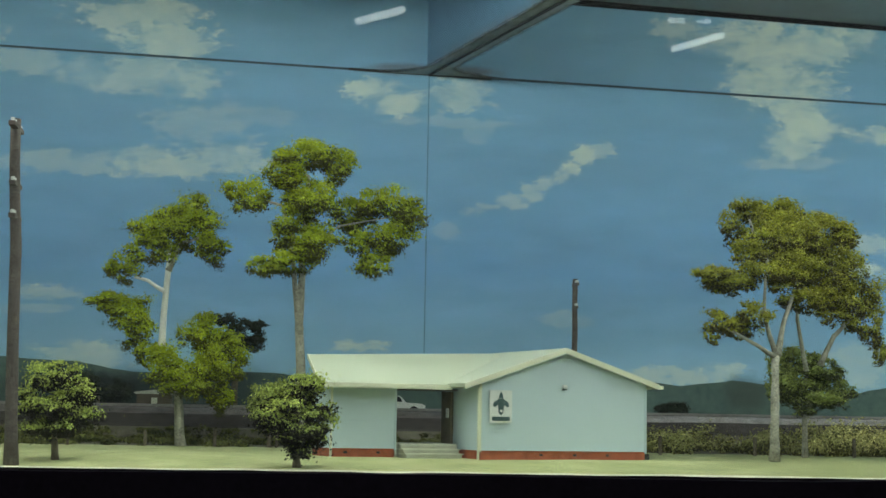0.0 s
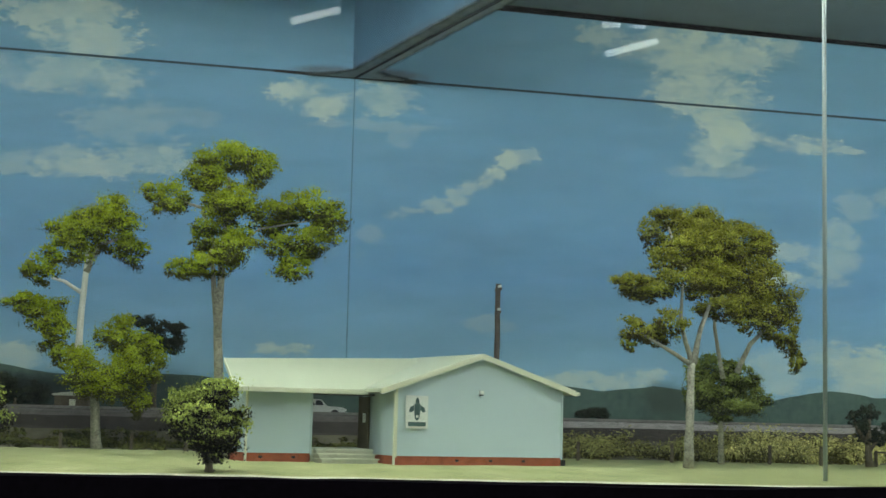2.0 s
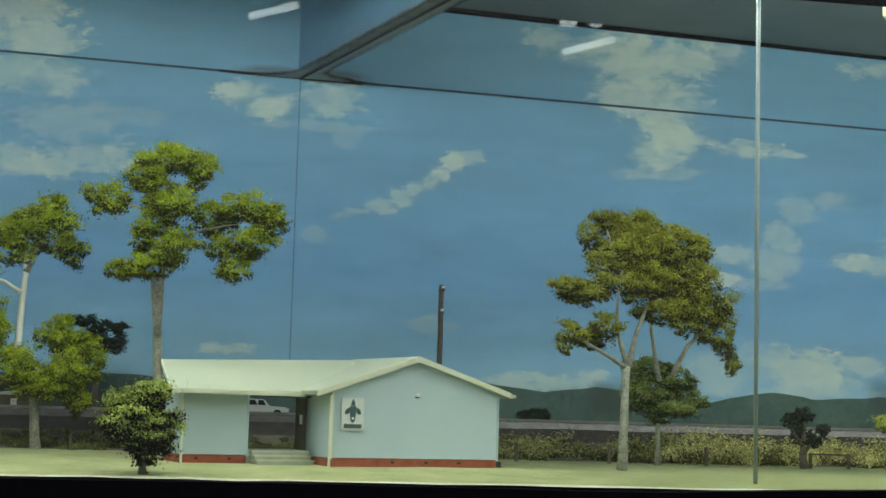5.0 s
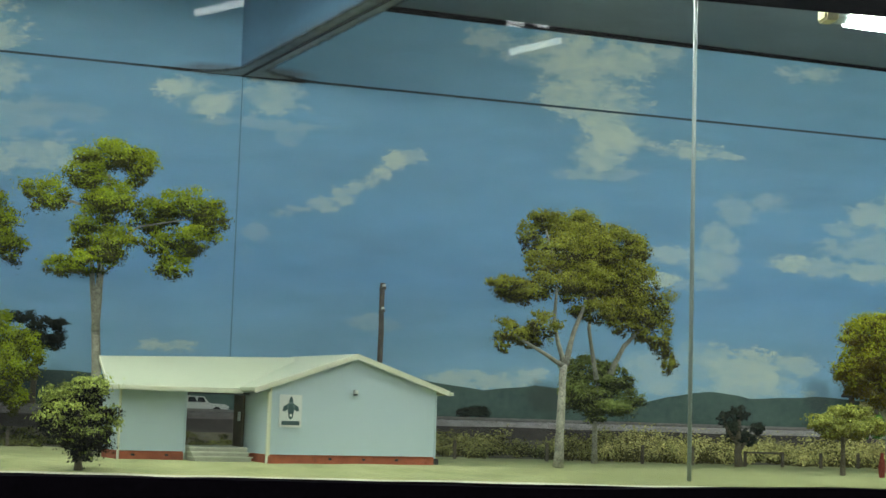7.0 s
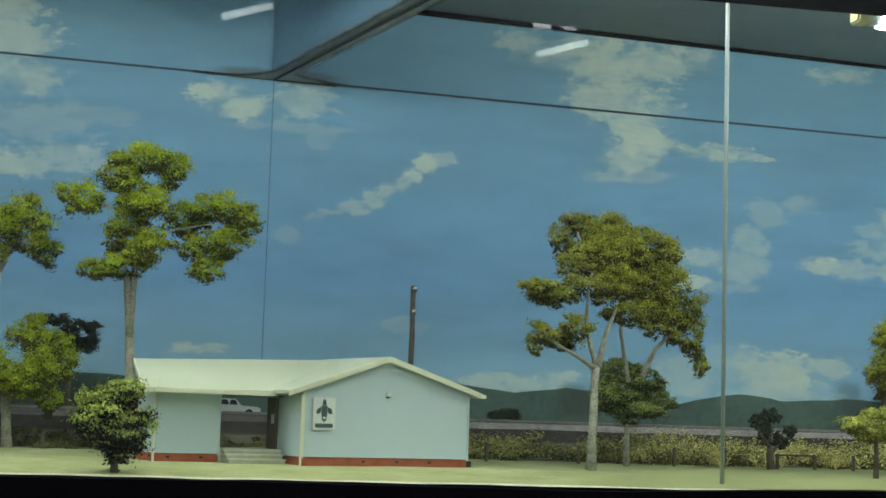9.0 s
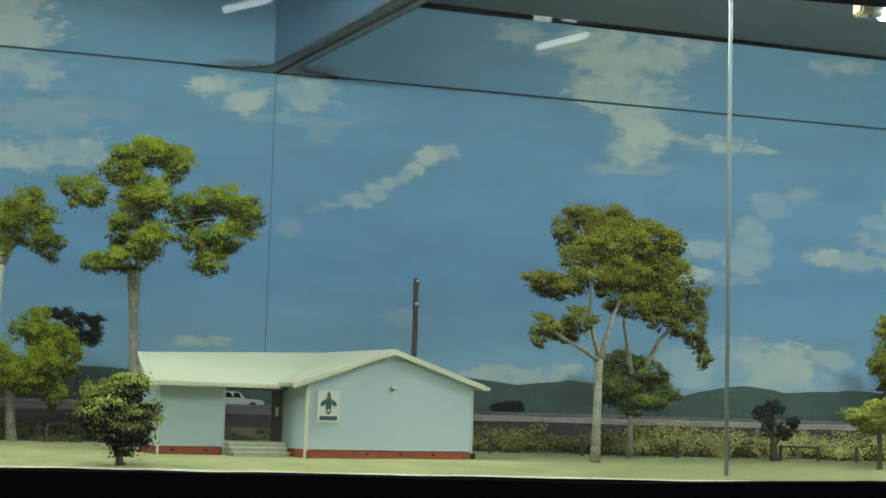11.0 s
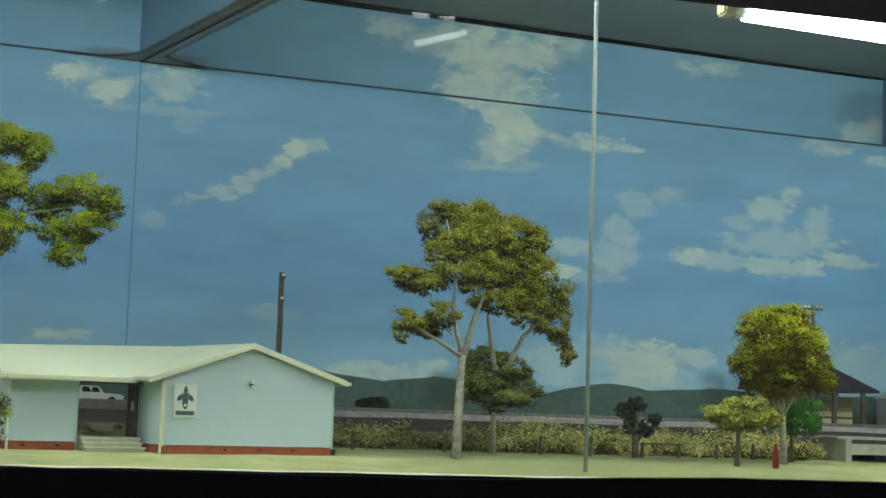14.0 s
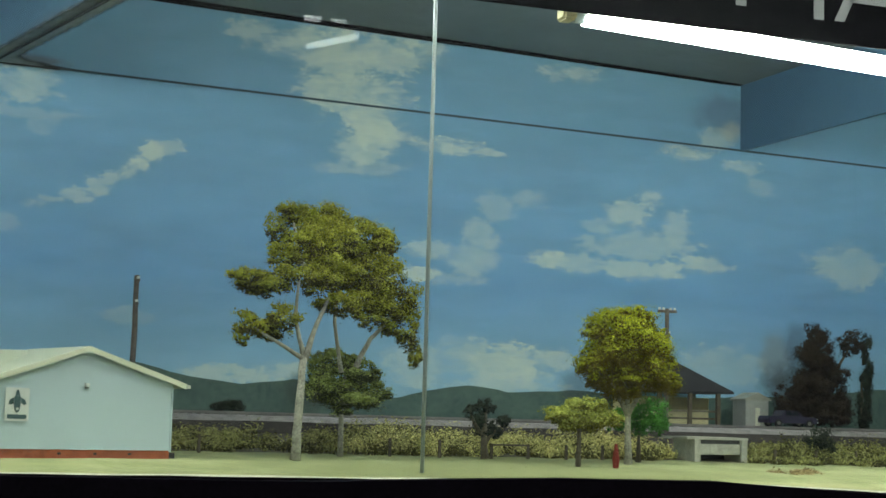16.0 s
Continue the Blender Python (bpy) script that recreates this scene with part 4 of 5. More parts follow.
# ---- trees and shrubs ----
tree("gum_tree", "tall white-trunked gum tree with drooping olive clumps", (0.506, 2.35, 0.04),
     [([(0.506, 2.35, 0.03), (0.467, 2.35, 0.426), (0.337, 2.35, 0.753)], 0.038, 0.026), ([(0.337, 2.35, 0.72), (0.365, 2.35, 1.336), (0.374, 2.35, 1.546)], 0.026, 0.016), ([(0.342, 2.35, 1.19), (0.224, 2.35, 1.261), (0.125, 2.35, 1.288)], 0.016, 0.009), ([(0.468, 2.35, 0.406), (0.588, 2.35, 0.594), (0.748, 2.35, 0.721)], 0.024, 0.01), ([(0.369, 2.35, 1.336), (0.452, 2.35, 1.548), (0.616, 2.35, 1.595)], 0.022, 0.008)],
     [(0.48, 2.35, 1.78, 0.19, 0.15), (0.33, 2.35, 1.63, 0.23, 0.15), (0.25, 2.35, 1.48, 0.17, 0.11), (0.55, 2.35, 1.64, 0.21, 0.19), (0.68, 2.35, 1.51, 0.11, 0.15), (0.03, 2.35, 1.35, 0.13, 0.12), (-0.06, 2.35, 1.12, 0.15, 0.08), (0.08, 2.35, 1.04, 0.17, 0.11), (0.17, 2.35, 0.87, 0.13, 0.13), (0.37, 2.25, 0.63, 0.17, 0.15), (0.54, 2.2, 0.53, 0.19, 0.15), (0.69, 2.25, 0.59, 0.15, 0.19), (0.76, 2.35, 0.43, 0.11, 0.13), (0.81, 2.35, 0.68, 0.17, 0.17), (0.62, 2.35, 0.88, 0.16, 0.15), (0.81, 2.35, 0.81, 0.13, 0.13), (0.24, 2.35, 0.74, 0.1, 0.1), (0.14, 2.35, 0.96, 0.12, 0.11)], M_LEAF, M_BARK, 11, white=(1, 2))
tree("gum_tree", "tall pale-trunked gum tree with spreading olive crown behind the hall", (1.367, 1.95, 0.04),
     [([(1.367, 1.95, 0.04), (1.349, 1.95, 0.567), (1.335, 1.95, 0.921), (1.344, 1.95, 1.327), (1.355, 1.95, 1.655), (1.366, 1.95, 2.026)], 0.04, 0.014), ([(1.338, 1.93, 0.9), (1.285, 1.93, 1.3), (1.262, 1.95, 1.5)], 0.024, 0.012), ([(1.343, 1.95, 1.368), (1.189, 1.95, 1.793), (0.985, 1.95, 1.856)], 0.017, 0.007), ([(1.349, 1.95, 1.45), (1.599, 1.95, 1.662), (1.966, 1.95, 1.736)], 0.009, 0.005)],
     [(1.36, 1.95, 2.15, 0.23, 0.12), (1.59, 1.95, 2.08, 0.12, 0.14), (1.22, 1.95, 2.02, 0.16, 0.12), (0.94, 1.95, 1.87, 0.16, 0.14), (1.27, 1.95, 1.9, 0.16, 0.14), (1.39, 1.75, 1.81, 0.18, 0.14), (1.27, 1.95, 1.69, 0.16, 0.12), (1.2, 1.95, 1.57, 0.1, 0.1), (1.43, 1.75, 1.51, 0.18, 0.12), (1.28, 1.85, 1.4, 0.18, 0.1), (1.08, 1.95, 1.36, 0.14, 0.09), (1.69, 2.15, 1.77, 0.17, 0.13), (1.82, 1.95, 1.83, 0.16, 0.11), (2.0, 1.95, 1.82, 0.18, 0.12), (2.09, 1.95, 1.74, 0.12, 0.12), (1.97, 1.95, 1.59, 0.2, 0.12), (1.87, 1.95, 1.4, 0.14, 0.12), (1.76, 1.95, 1.54, 0.12, 0.1)], M_LEAF, M_BARK, 12)
tree("gum_tree", "tall pale-trunked gum tree with broad brownish olive crown", (4.378, 0.6, 0.05),
     [([(4.378, 0.6, 0.058), (4.404, 0.65, 0.411), (4.463, 0.8, 0.737)], 0.031, 0.024), ([(4.463, 0.8, 0.733), (4.299, 0.75, 0.817), (4.073, 0.8, 0.949)], 0.017, 0.008), ([(4.463, 0.8, 0.737), (4.413, 0.9, 1.028), (4.459, 1, 1.31)], 0.018, 0.008), ([(4.471, 0.8, 0.749), (4.625, 1.1, 1.008), (4.85, 1.4, 1.362)], 0.022, 0.009), ([(4.92, 1.5, 0.67), (4.855, 1.5, 1.038), (4.878, 1.5, 1.33)], 0.016, 0.009), ([(5.058, 1.6, 0.718), (5.159, 1.6, 0.931), (5.286, 1.6, 1.063), (5.348, 1.6, 1.193)], 0.02, 0.009), ([(4.522, 1.1, 1.361), (4.549, 1.5, 1.601), (4.57, 1.7, 1.77)], 0.016, 0.008)],
     [(4.63, 1.8, 1.83, 0.16, 0.12), (4.47, 1.8, 1.73, 0.11, 0.13), (4.88, 1.9, 1.86, 0.19, 0.09), (5.11, 1.6, 1.69, 0.21, 0.15), (5.29, 1.6, 1.66, 0.08, 0.11), (4.54, 1.2, 1.57, 0.16, 0.11), (4.87, 1.5, 1.62, 0.21, 0.15), (4.36, 1.1, 1.45, 0.14, 0.1), (4.08, 0.9, 1.28, 0.15, 0.08), (4.22, 1.0, 1.24, 0.16, 0.08), (4.46, 1.0, 1.31, 0.18, 0.12), (4.78, 1.3, 1.35, 0.2, 0.14), (5.08, 1.6, 1.43, 0.21, 0.17), (5.13, 1.6, 1.22, 0.19, 0.15), (5.38, 1.7, 1.24, 0.17, 0.17), (4.75, 1.7, 1.71, 0.2, 0.14), (4.94, 1.6, 1.5, 0.22, 0.17), (4.7, 1.4, 1.44, 0.16, 0.12), (5.29, 1.6, 1.44, 0.11, 0.15), (5.15, 1.6, 1.1, 0.14, 0.11)] + [(5.47, 1.7, 1.03, 0.11, 0.17), (5.55, 1.7, 0.82, 0.06, 0.11), (5.31, 1.6, 1.02, 0.08, 0.06), (4.3, 0.8, 1.0, 0.13, 0.1), (4.07, 0.8, 0.95, 0.12, 0.08), (4.02, 0.8, 0.85, 0.05, 0.05), (4.25, 0.9, 0.92, 0.1, 0.07), (4.83, 1.3, 1.15, 0.16, 0.08)], M_LEAF_C, M_BARK, 13)
tree("small_tree", "small mid-green tree with thin grey trunk", (5.029, 1.85, 0.05),
     [([(5.029, 1.85, 0.054), (5.021, 1.85, 0.51), (5.05, 1.85, 0.68)], 0.021, 0.012), ([(5.024, 1.85, 0.425), (5.157, 1.85, 0.556)], 0.014, 0.008)], [(4.84, 1.85, 0.69, 0.11, 0.15), (4.99, 1.85, 0.76, 0.17, 0.11), (5.17, 1.85, 0.69, 0.17, 0.12), (5.0, 1.85, 0.59, 0.21, 0.12), (5.25, 1.85, 0.56, 0.15, 0.12), (4.83, 1.85, 0.55, 0.09, 0.12), (5.09, 1.85, 0.47, 0.21, 0.06), (5.03, 1.85, 0.4, 0.09, 0.04)], M_LEAF_G, M_BARK, 14)
tree("shrub", "dark blackish green upright shrub", (6.206, 1.9, 0.055),
     [([(6.206, 1.9, 0.057), (6.2, 1.9, 0.283), (6.204, 1.9, 0.458)], 0.03, 0.01), ([(6.197, 1.9, 0.218), (6.104, 1.9, 0.346), (6.064, 1.9, 0.446)], 0.016, 0.008), ([(6.202, 1.9, 0.174), (6.303, 1.9, 0.286), (6.364, 1.9, 0.322)], 0.016, 0.008)], [(6.07, 1.9, 0.43, 0.05, 0.05), (6.2, 1.9, 0.45, 0.08, 0.07), (6.35, 1.9, 0.34, 0.07, 0.05), (6.21, 1.9, 0.31, 0.09, 0.08), (6.28, 1.9, 0.26, 0.06, 0.05), (6.14, 1.9, 0.35, 0.07, 0.06)], M_LEAF_K, M_BARKD, 15, "shrub")
tree("small_tree", "low spreading yellow-green tree near the front", (6.413, 0.6, 0.02),
     [([(6.413, 0.6, 0.003), (6.42, 0.6, 0.291), (6.439, 0.6, 0.45)], 0.02, 0.01)], [(6.44, 0.6, 0.49, 0.14, 0.05), (6.31, 0.6, 0.41, 0.14, 0.05), (6.53, 0.6, 0.41, 0.16, 0.07), (6.68, 0.6, 0.38, 0.08, 0.04), (6.42, 0.6, 0.35, 0.16, 0.05), (6.25, 0.6, 0.39, 0.08, 0.04)], M_LEAF_P, M_BARKD, 16)
tree("round_tree", "dense rounded yellow-green tree", (7.136, 1.3, 0.04),
     [([(7.136, 1.3, 0.017), (7.135, 1.3, 0.401), (7.113, 1.3, 0.83)], 0.028, 0.018), ([(7.134, 1.3, 0.422), (7.316, 1.3, 0.751)], 0.018, 0.01), ([(7.134, 1.3, 0.422), (6.934, 1.3, 0.78)], 0.018, 0.01)],
     [(7.1, 1.3, 0.98, 0.26, 0.24), (6.96, 1.3, 0.88, 0.24, 0.26), (7.25, 1.3, 0.88, 0.26, 0.26), (7.12, 1.3, 1.14, 0.2, 0.11), (6.95, 1.3, 1.05, 0.16, 0.14), (7.27, 1.3, 1.05, 0.16, 0.14), (6.85, 1.3, 0.72, 0.14, 0.15), (7.4, 1.3, 0.75, 0.16, 0.16), (7.5, 1.3, 0.67, 0.1, 0.08), (7.12, 1.3, 0.66, 0.2, 0.12)], M_LEAF_Y, M_BARK, 17, lit_share=0.4)
tree("bush", "bright mid-green bush behind the round tree", (7.42, 1.7, 0.05),
     [([(7.42, 1.7, 0.05), (7.43, 1.7, 0.3)], 0.02, 0.01)], [(7.47, 1.7, 0.43, 0.17, 0.14), (7.25, 1.7, 0.38, 0.11, 0.1), (7.6, 1.7, 0.36, 0.08, 0.09)], M_LEAF_V, M_BARKD, 18, "bush")
tree("bush", "clipped bottle-green bush with lighter tips on the lawn", (1.3, -0.2, 0.0),
     [([(1.3, -0.2, 0.001), (1.295, -0.2, 0.187), (1.29, -0.2, 0.348)], 0.022, 0.014)], [(1.29, -0.2, 0.45, 0.15, 0.08), (1.18, -0.2, 0.38, 0.1, 0.09), (1.41, -0.2, 0.4, 0.1, 0.1), (1.31, -0.2, 0.3, 0.2, 0.13), (1.46, -0.2, 0.25, 0.07, 0.1), (1.13, -0.2, 0.28, 0.07, 0.08), (1.29, -0.2, 0.17, 0.13, 0.1), (1.3, -0.2, 0.09, 0.06, 0.05)], M_LEAF_B, M_BARKD, 19, "bush", 0.017, 1.2, "clipped bushes on the lawn", lit_share=0.5, tufts=12, lumps=1.35)
tree("bush", "clipped bottle-green bush with lighter tips on the lawn", (-0.09, 0.1, 0.0),
     [([(-0.093, 0.1, 0.001), (-0.102, 0.1, 0.193), (-0.11, 0.1, 0.39)], 0.022, 0.014)], [(-0.12, 0.1, 0.51, 0.14, 0.09), (-0.21, 0.1, 0.42, 0.11, 0.1), (-0.01, 0.1, 0.42, 0.1, 0.1), (-0.11, 0.1, 0.34, 0.2, 0.14), (-0.1, 0.1, 0.21, 0.15, 0.1), (-0.26, 0.1, 0.29, 0.07, 0.09), (0.05, 0.1, 0.28, 0.05, 0.09)], M_LEAF_B, M_BARKD, 20, "bush", 0.017, 1.2, "clipped bushes on the lawn", lit_share=0.5, tufts=12, lumps=1.35)
tree("dark_tree", "dark ragged tree beyond the track", (0.85, 3.5, 0.33),
     [([(0.85, 3.5, 0.32), (0.86, 3.5, 0.7), (0.9, 3.5, 0.95)], 0.03, 0.012)], [(0.72, 3.5, 1.06, 0.12, 0.05), (0.95, 3.5, 1.0, 0.14, 0.06), (0.96, 3.5, 0.88, 0.14, 0.07), (0.82, 3.5, 0.9, 0.12, 0.08), (1.04, 3.5, 1.02, 0.07, 0.03)], M_LEAF_K, M_BARKD, 21)
tree("cypress", "slim dark cypress at the back of the layout", (10.79, 3.62, 0.33),
     [([(10.79, 3.62, 0.32), (10.79, 3.62, 0.9)], 0.02, 0.01)], [(10.82, 3.6, 1.14, 0.06, 0.17), (10.82, 3.6, 0.91, 0.075, 0.2), (10.81, 3.6, 0.64, 0.085, 0.23), (10.81, 3.6, 0.47, 0.08, 0.12)], M_LEAF_K, M_BARKD, 22)
tree("dark_tree", "dark rusty-leaved tree beside the parked car", (10.2, 3.62, 0.33),
     [([(10.2, 3.62, 0.32), (10.22, 3.62, 0.7), (10.25, 3.62, 1.1)], 0.035, 0.012), ([(10.22, 3.62, 0.6), (10.48, 3.62, 0.9), (10.64, 3.62, 1.15)], 0.02, 0.01)], [(10.25, 3.6, 1.22, 0.12, 0.16), (10.22, 3.6, 0.98, 0.17, 0.18), (10.1, 3.6, 0.78, 0.16, 0.17), (10.29, 3.6, 0.68, 0.2, 0.16), (10.48, 3.6, 0.9, 0.13, 0.14), (10.64, 3.6, 1.19, 0.15, 0.11), (9.98, 3.6, 0.64, 0.17, 0.14), (9.92, 3.6, 0.5, 0.14, 0.12), (10.27, 3.6, 1.1, 0.15, 0.2), (10.3, 3.6, 0.82, 0.22, 0.22), (10.35, 3.6, 0.5, 0.24, 0.14), (10.5, 3.6, 0.62, 0.12, 0.16), (10.15, 3.6, 0.52, 0.2, 0.13)], M_LEAF_R, M_BARKD, 23)
tree("bush", "dark low bush beyond the track", (-0.25, 3.75, 0.33),
     [([(-0.25, 3.75, 0.32), (-0.25, 3.75, 0.42)], 0.02, 0.01)], [(-0.4, 3.75, 0.5, 0.2, 0.14), (-0.12, 3.75, 0.44, 0.15, 0.11)], M_LEAF_K, M_BARKD, 24, "bush")
tree("bush", "dark low bush beyond the track", (4.5, 3.8, 0.33),
     [([(4.5, 3.8, 0.32), (4.5, 3.8, 0.4)], 0.02, 0.01)], [(4.45, 3.8, 0.4, 0.07, 0.05), (4.58, 3.8, 0.41, 0.1, 0.06)], M_LEAF_K, M_BARKD, 25, "bush")

tree("small_tree", "small dull green tree beside the hall", (1.14, 2.3, 0.05),
     [([(1.14, 2.3, 0.03), (1.15, 2.3, 0.22), (1.15, 2.3, 0.42)], 0.016, 0.008)], [(1.12, 2.3, 0.4, 0.13, 0.13), (1.22, 2.3, 0.48, 0.11, 0.1), (1.06, 2.3, 0.31, 0.08, 0.08), (1.22, 2.3, 0.33, 0.1, 0.1)], M_LEAF_G, M_BARKD, 26)
tree("bush", "dark rounded bush among the scrub", (9.55, 2.45, 0.06),
     [([(9.55, 2.45, 0.05), (9.55, 2.45, 0.2)], 0.02, 0.01)], [(9.55, 2.45, 0.24, 0.13, 0.11), (9.62, 2.45, 0.17, 0.1, 0.08)], M_LEAF_K, M_BARKD, 27, "bush")
# tan clump added in place of a flat brown patch on the lawn
tree("bush", "low tan clump standing in for a brown lawn patch", (8.05, 0.4, 0.0),
     [([(8.05, 0.4, 0.0), (8.06, 0.4, 0.03)], 0.008, 0.005)], [(8.0, 0.4, 0.025, 0.1, 0.025), (8.15, 0.42, 0.03, 0.1, 0.03), (7.9, 0.45, 0.02, 0.07, 0.02)], M_LEAF_T, M_BARKD, 28, "bush")

# scrub along the railway bank: nobody could count it
rng = np.random.default_rng(5)


def scrub(x0, x1, count, tall, pair, seed, label, y0=2.3, y1=2.95, lit_share=0.45):
    clumps = []
    while len(clumps) < count:
        x, y = rng.uniform(x0, x1), rng.uniform(y0, y1)
        patch = noise.noise((x * 2.3, y * 4.0, seed))
        if patch < rng.uniform(-0.45, 0.1):
            continue
        r = rng.uniform(0.03, 0.085) * (1.15 + 0.7 * patch)
        clumps.append((x, y, ground_height(x, y) + r * 0.4 * tall, r, r * tall * rng.uniform(0.6, 1.1)))
    tagged(leaves("scrub", leaf_mesh("scrub", clumps, seed, 0.021, 0.85, tufts=0, lit_share=lit_share), pair, None), label, "scrub", kind="stuff")


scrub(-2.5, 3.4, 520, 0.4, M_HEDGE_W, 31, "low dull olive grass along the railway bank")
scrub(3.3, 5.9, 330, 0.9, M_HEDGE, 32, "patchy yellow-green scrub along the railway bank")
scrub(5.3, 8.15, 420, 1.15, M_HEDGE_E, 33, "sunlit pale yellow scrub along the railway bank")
scrub(8.75, 12.0, 400, 1.0, M_HEDGE, 34, "patchy yellow-green scrub along the railway bank")
scrub(8.7, 10.4, 60, 0.8, M_HEDGE, 35, "low yellow-green scrub on the lawn before the bank", 1.7, 2.3)

n = 500
gx, gy = rng.uniform(-2.0, 10.5, n), rng.uniform(-0.38, 2.5, n)
verts, faces = [], []
for i, (x, y) in enumerate(zip(gx, gy)):
    z = ground_height(x, y) - 0.002
    a, h = rng.uniform(0, 6.28), rng.uniform(0.005, 0.013)
    dx, dy = 0.006 * math.cos(a), 0.006 * math.sin(a)
    verts += [(x - dx, y - dy, z), (x + dx, y + dy, z), (x + rng.normal() * 0.006, y + rng.normal() * 0.006, z + h)]
    faces.append((3 * i, 3 * i + 1, 3 * i + 2))
me = bpy.data.meshes.new("grass")
me.from_pydata(verts, [], faces)
tagged(finish("grass", me, M_GRASS, None), "short pale green static grass on the lawn", "grass", kind="stuff")


# ---- poles, fences, small buildings, vehicles ----
def telegraph_pole(x, y, z0, lean, top, r, arms, along, label, group="telegraph poles"):
    p = thing("telegraph_pole", x, y, z0, label, "telegraph pole", group)
    part("pole", limb([(x, y, z0 - 0.03), (x + lean * 0.5, y, (z0 + top) / 2), (x + lean, y, top)], r, r * 0.8), M_POLE, p, smooth=True)
    for z, half in arms:
        f = lean * (z - z0) / (top - z0)
        a = part("crossarm", box(x + f - (half if along == "x" else r * 0.5), x + f + (half if along == "x" else r * 0.5), y - (half if along == "y" else r * 0.5) - r * 0.2, y + (half if along == "y" else r * 0.5), z - 0.012, z + 0.012), M_POLE, p)
        for s in (-0.85, -0.4, 0.4, 0.85):
            ix, iy = (x + f + s * half, y) if along == "x" else (x + f, y + s * half)
            part("insulator", rod((ix, iy, z + 0.012), (ix, iy, z + 0.034), 0.011, 8), M_INSUL, a, "white insulator")
    return p


telegraph_pole(-0.285, -0.25, 0.0, -0.06, 1.95, 0.036, ((1.9, 0.16), (1.57, 0.12), (1.385, 0.12)), "y", "tall weathered brown telegraph pole with white insulators")
telegraph_pole(3.755, 4.1, 0.335, 0.01, 1.52, 0.027, ((1.47, 0.1), (1.27, 0.08)), "y", "dark telegraph pole beyond the track behind the hall")
telegraph_pole(8.392, 3.12, 0.3, 0.0, 1.40, 0.022, ((1.375, 0.09), (1.16, 0.03)), "x", "thin telegraph pole with one crossarm beside the shelter")


def fence(xs, y, h, label, rails=()):
    f = thing("fence", xs[0], y, ground_height(xs[0], y), label, "fence")
    for x in xs:
        g = ground_height(x, y)
        part("post", box(x - 0.011, x + 0.011, y - 0.011, y + 0.011, g - 0.01, g + h + 0.01 * noise.noise((x * 7, 0, 0)), bevel=0.003), M_BARKD, f)
    for z in rails:
        part("rail", box(xs[0], xs[-1], y - 0.006, y + 0.006, ground_height(xs[0], y) + z - 0.007, ground_height(xs[0], y) + z + 0.007), M_BARKD, f)
    return f


fence([-1.3, -0.8, -0.3, 0.25, 0.75, 1.2], 2.3, 0.12, "low dark timber posts along the scrub")
fence([4.0, 4.716, 5.478, 5.884], 2.05, 0.14, "dark timber fence posts along the scrub")
fence([6.29, 6.60], 1.98, 0.12, "short dark timber rail beside the dark shrub", (0.11,))
fence([6.98, 7.3, 7.62, 8.9, 9.3, 9.7, 10.1], 2.1, 0.12, "dark timber fence posts along the scrub")

culvert = thing("culvert", 8.45, 2.25, 0.05, "pale concrete culvert with a dark opening under the bank", "culvert")
part("beam", box(8.255, 8.635, 2.215, 2.3, 0.115, 0.205, bevel=0.005), M_PALECONC, culvert)
# dark strip: the shade below the deck, put in as colour
part("deck_edge", box(8.2, 8.69, 2.24, 2.6, 0.206, 0.24), M_DARK, culvert, "dark strip painted as the shade under the deck")
part("deck", box(8.14, 8.72, 2.23, 2.75, 0.24, 0.262, bevel=0.004), M_PALECONC, culvert)
for x in (8.195, 8.64):
    part("pier", box(x, x + 0.055, 2.2, 2.6, 0.03, 0.24, bevel=0.004), M_PALECONC, culvert)
# dark sheet drawn for the shade inside the culvert
part("opening", box(8.25, 8.64, 2.5, 2.55, 0.03, 0.2), M_DARK, culvert, "dark sheet painted as the shade in the opening")

shelter = thing("picnic_shelter", 8.75, 3.75, 0.335, "open shelter with a dark hipped roof and cream rear wall", "shelter")
roof = bmesh.new()
for p in ((8.2, 3.62, 0.68), (9.37, 3.62, 0.68), (9.37, 4.2, 0.68), (8.2, 4.2, 0.68), (8.45, 3.9, 1.03), (8.72, 3.9, 1.03), (8.2, 3.62, 0.66), (9.37, 3.62, 0.66), (9.37, 4.2, 0.66), (8.2, 4.2, 0.66)):
    roof.verts.new(p)
bmesh.ops.convex_hull(roof, input=roof.verts)
part("roof", roof, M_SLATE, shelter, "dark hipped roof")
for x in (8.28, 8.6, 8.92, 9.22):
    for y in (3.66, 4.15):
        part("post", box(x - 0.018, x + 0.018, y - 0.018, y + 0.018, 0.32, 0.67), M_BARKD, shelter)
part("rear_wall", box(8.25, 9.25, 3.9, 3.93, 0.32, 0.62), M_YELLOWWALL, shelter, "cream rear wall")
for z in (0.42, 0.49):
    part("rail", box(8.28, 9.22, 3.655, 3.665, z - 0.01, z + 0.01), M_BARKD, shelter)


def cottage(x0, x1, y0, y1, z0, zw, zr, label, wall, roofm, name="cottage"):
    c = thing(name, (x0 + x1) / 2, (y0 + y1) / 2, z0, label, "small building")
    part("wall", box(x0, x1, y0, y1, z0 - 0.01, zw), wall, c)
    xm, o = (x0 + x1) / 2, 0.02
    part("roof", prism([(x0 - o, zw), (x1 + o, zw), (x1 + o, zw + 0.015), (xm, zr), (x0 - o, zw + 0.015)], y0 - o, y1 + o), roofm, c)
    part("door", box(xm - 0.02, xm + 0.03, y0 - 0.006, y0 + 0.004, z0, z0 + (zw - z0) * 0.75), M_TRIM, c)
    return c


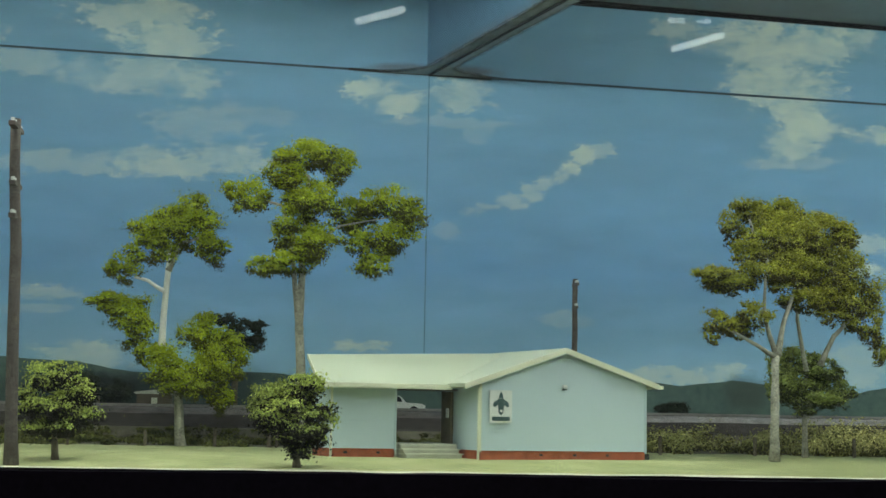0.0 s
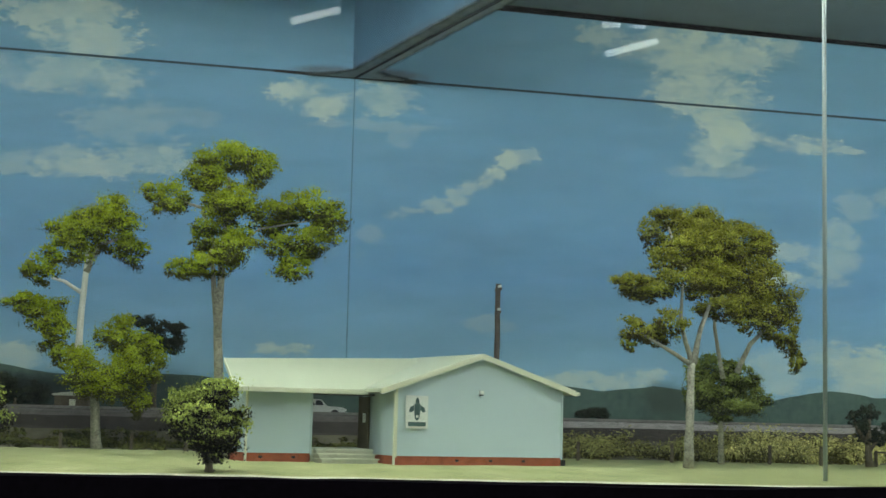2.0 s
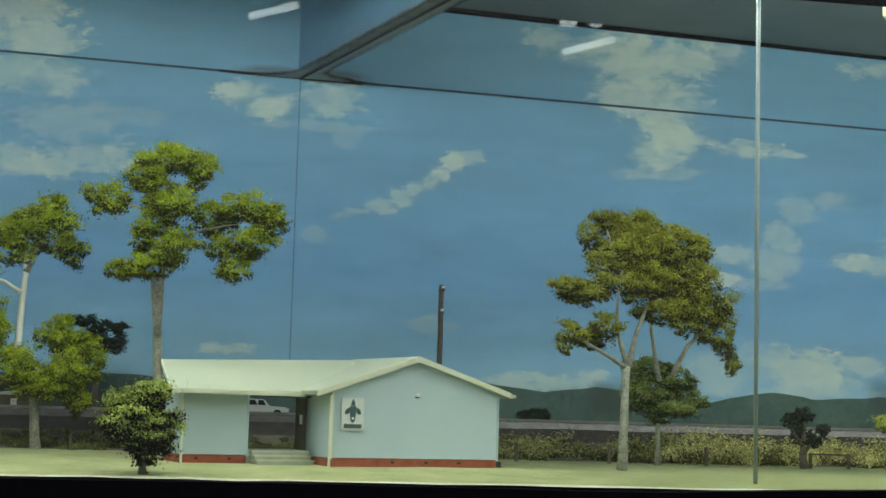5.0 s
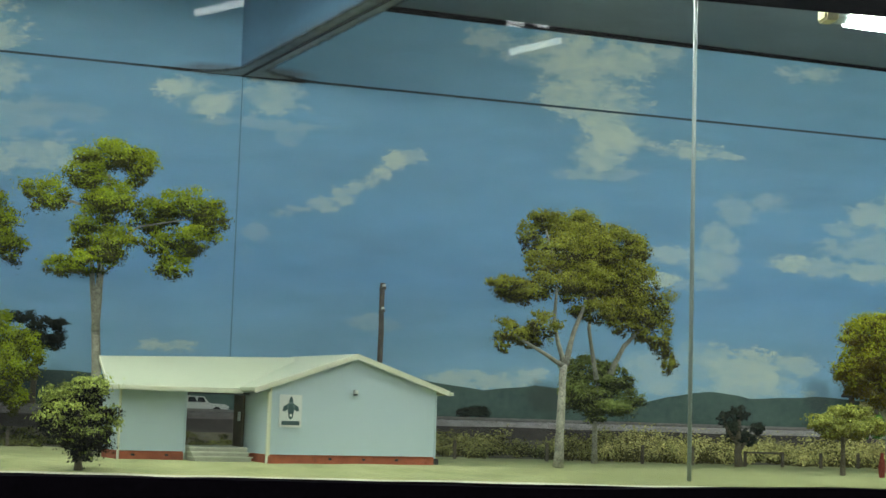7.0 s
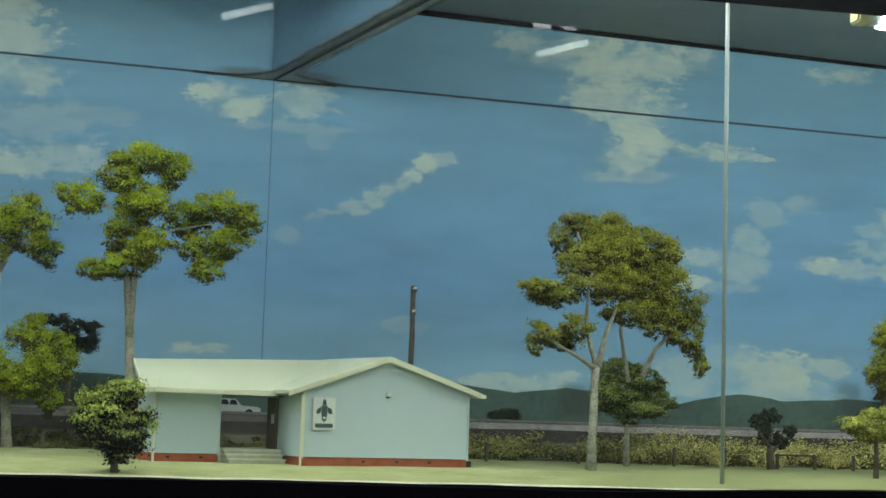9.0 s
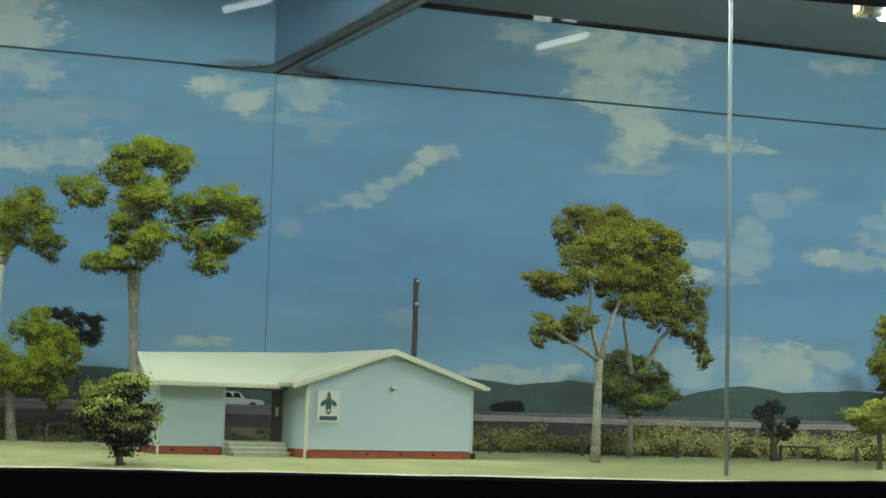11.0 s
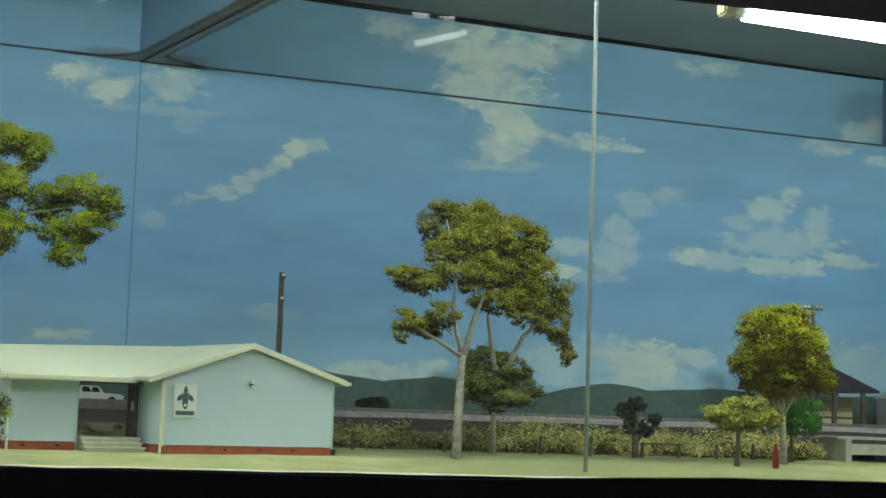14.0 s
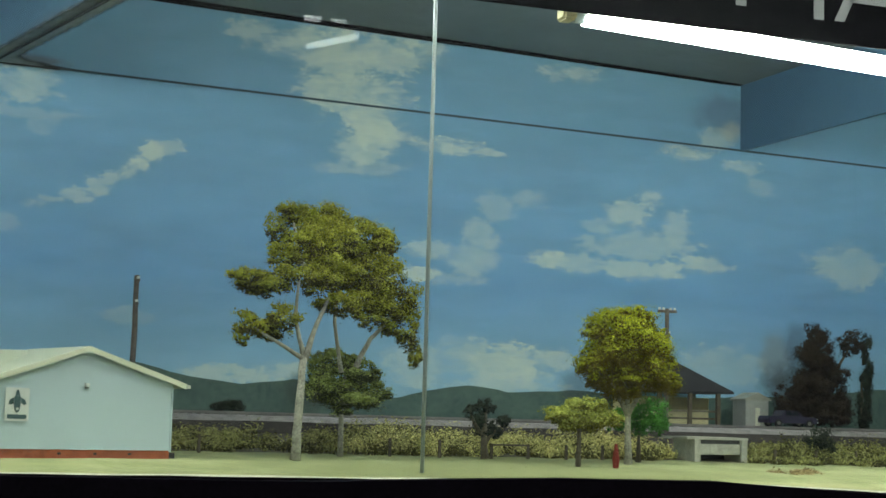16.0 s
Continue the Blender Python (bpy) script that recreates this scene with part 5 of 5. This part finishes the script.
cottage(9.6, 9.85, 3.8, 4.05, 0.33, 0.61, 0.69, "small grey-white hut with a shallow gabled roof", M_OLDWHITE, M_PALECONC, "hut")
cottage(0.05, 0.33, 3.85, 4.1, 0.33, 0.45, 0.485, "tiny brown cottage with a pale roof beyond the track", M_BARKD, M_CONC)


def car(x, y, z, paint, label, ute=False, name="car"):
    c = thing(name, x, y, z, label, "car")
    L, H = 0.52, 0.15
    low = [(-0.26, 0.035), (0.26, 0.035), (0.265, 0.075), (0.24, 0.092), (0.10, 0.1), (-0.25, 0.1), (-0.265, 0.07)]
    part("body", prism([(x + a, z + b) for a, b in low], y - 0.1, y + 0.1), paint, c)
    cab = [(-0.12, 0.098), (0.11, 0.098), (0.055, 0.152), (-0.085, 0.155)] if not ute else [(-0.1, 0.098), (0.11, 0.098), (0.055, 0.155), (-0.08, 0.158)]
    cabin = part("cabin", prism([(x + a, z + b) for a, b in cab], y - 0.085, y + 0.085), paint, c)
    for a, b in ((-0.075, -0.01), (0.005, 0.06)):
        part("window", prism([(x + a, z + 0.106), (x + b + 0.015, z + 0.106), (x + b - 0.008, z + 0.147), (x + a + 0.006, z + 0.147)], y - 0.088, y - 0.0855), M_PANE, cabin)
    for wx in (-0.16, 0.17):
        for wy in (-0.1, 0.085):
            w = part("wheel", rod((x + wx, y + wy - 0.008, z + 0.035), (x + wx, y + wy + 0.018, z + 0.035), 0.036, 14), M_TYRE, c)
            part("rim", rod((x + wx, y + wy - 0.011, z + 0.035), (x + wx, y + wy - 0.0085, z + 0.035), 0.02, 10), M_OLDCONC, w)
    part("bumper", box(x + 0.258, x + 0.275, y - 0.095, y + 0.095, z + 0.04, z + 0.056), M_ALU, c)
    part("headlight", box(x + 0.262, x + 0.27, y - 0.09, y - 0.06, z + 0.065, z + 0.08), M_WHITE, c)
    return c


car(2.175, 3.95, 0.318, M_WHITE, "white utility parked beyond the track", True, "utility_car")
car(9.85, 3.45, 0.365, M_PURPLE, "dark violet sedan parked beside dark trees")

fig = bmesh.new()
for z0, z1, r0, r1 in ((0.012, 0.10, 0.018, 0.026), (0.10, 0.165, 0.026, 0.016), (0.165, 0.205, 0.014, 0.011)):
    bmesh.ops.create_cone(fig, cap_ends=True, segments=12, radius1=r0, radius2=r1, depth=z1 - z0, matrix=Matrix.Translation((6.66, 0.5, (z0 + z1) / 2 + 0.01)))
tagged(part("figurine", fig, M_RED, None), "plain small red peg figurine on the lawn", "figurine")
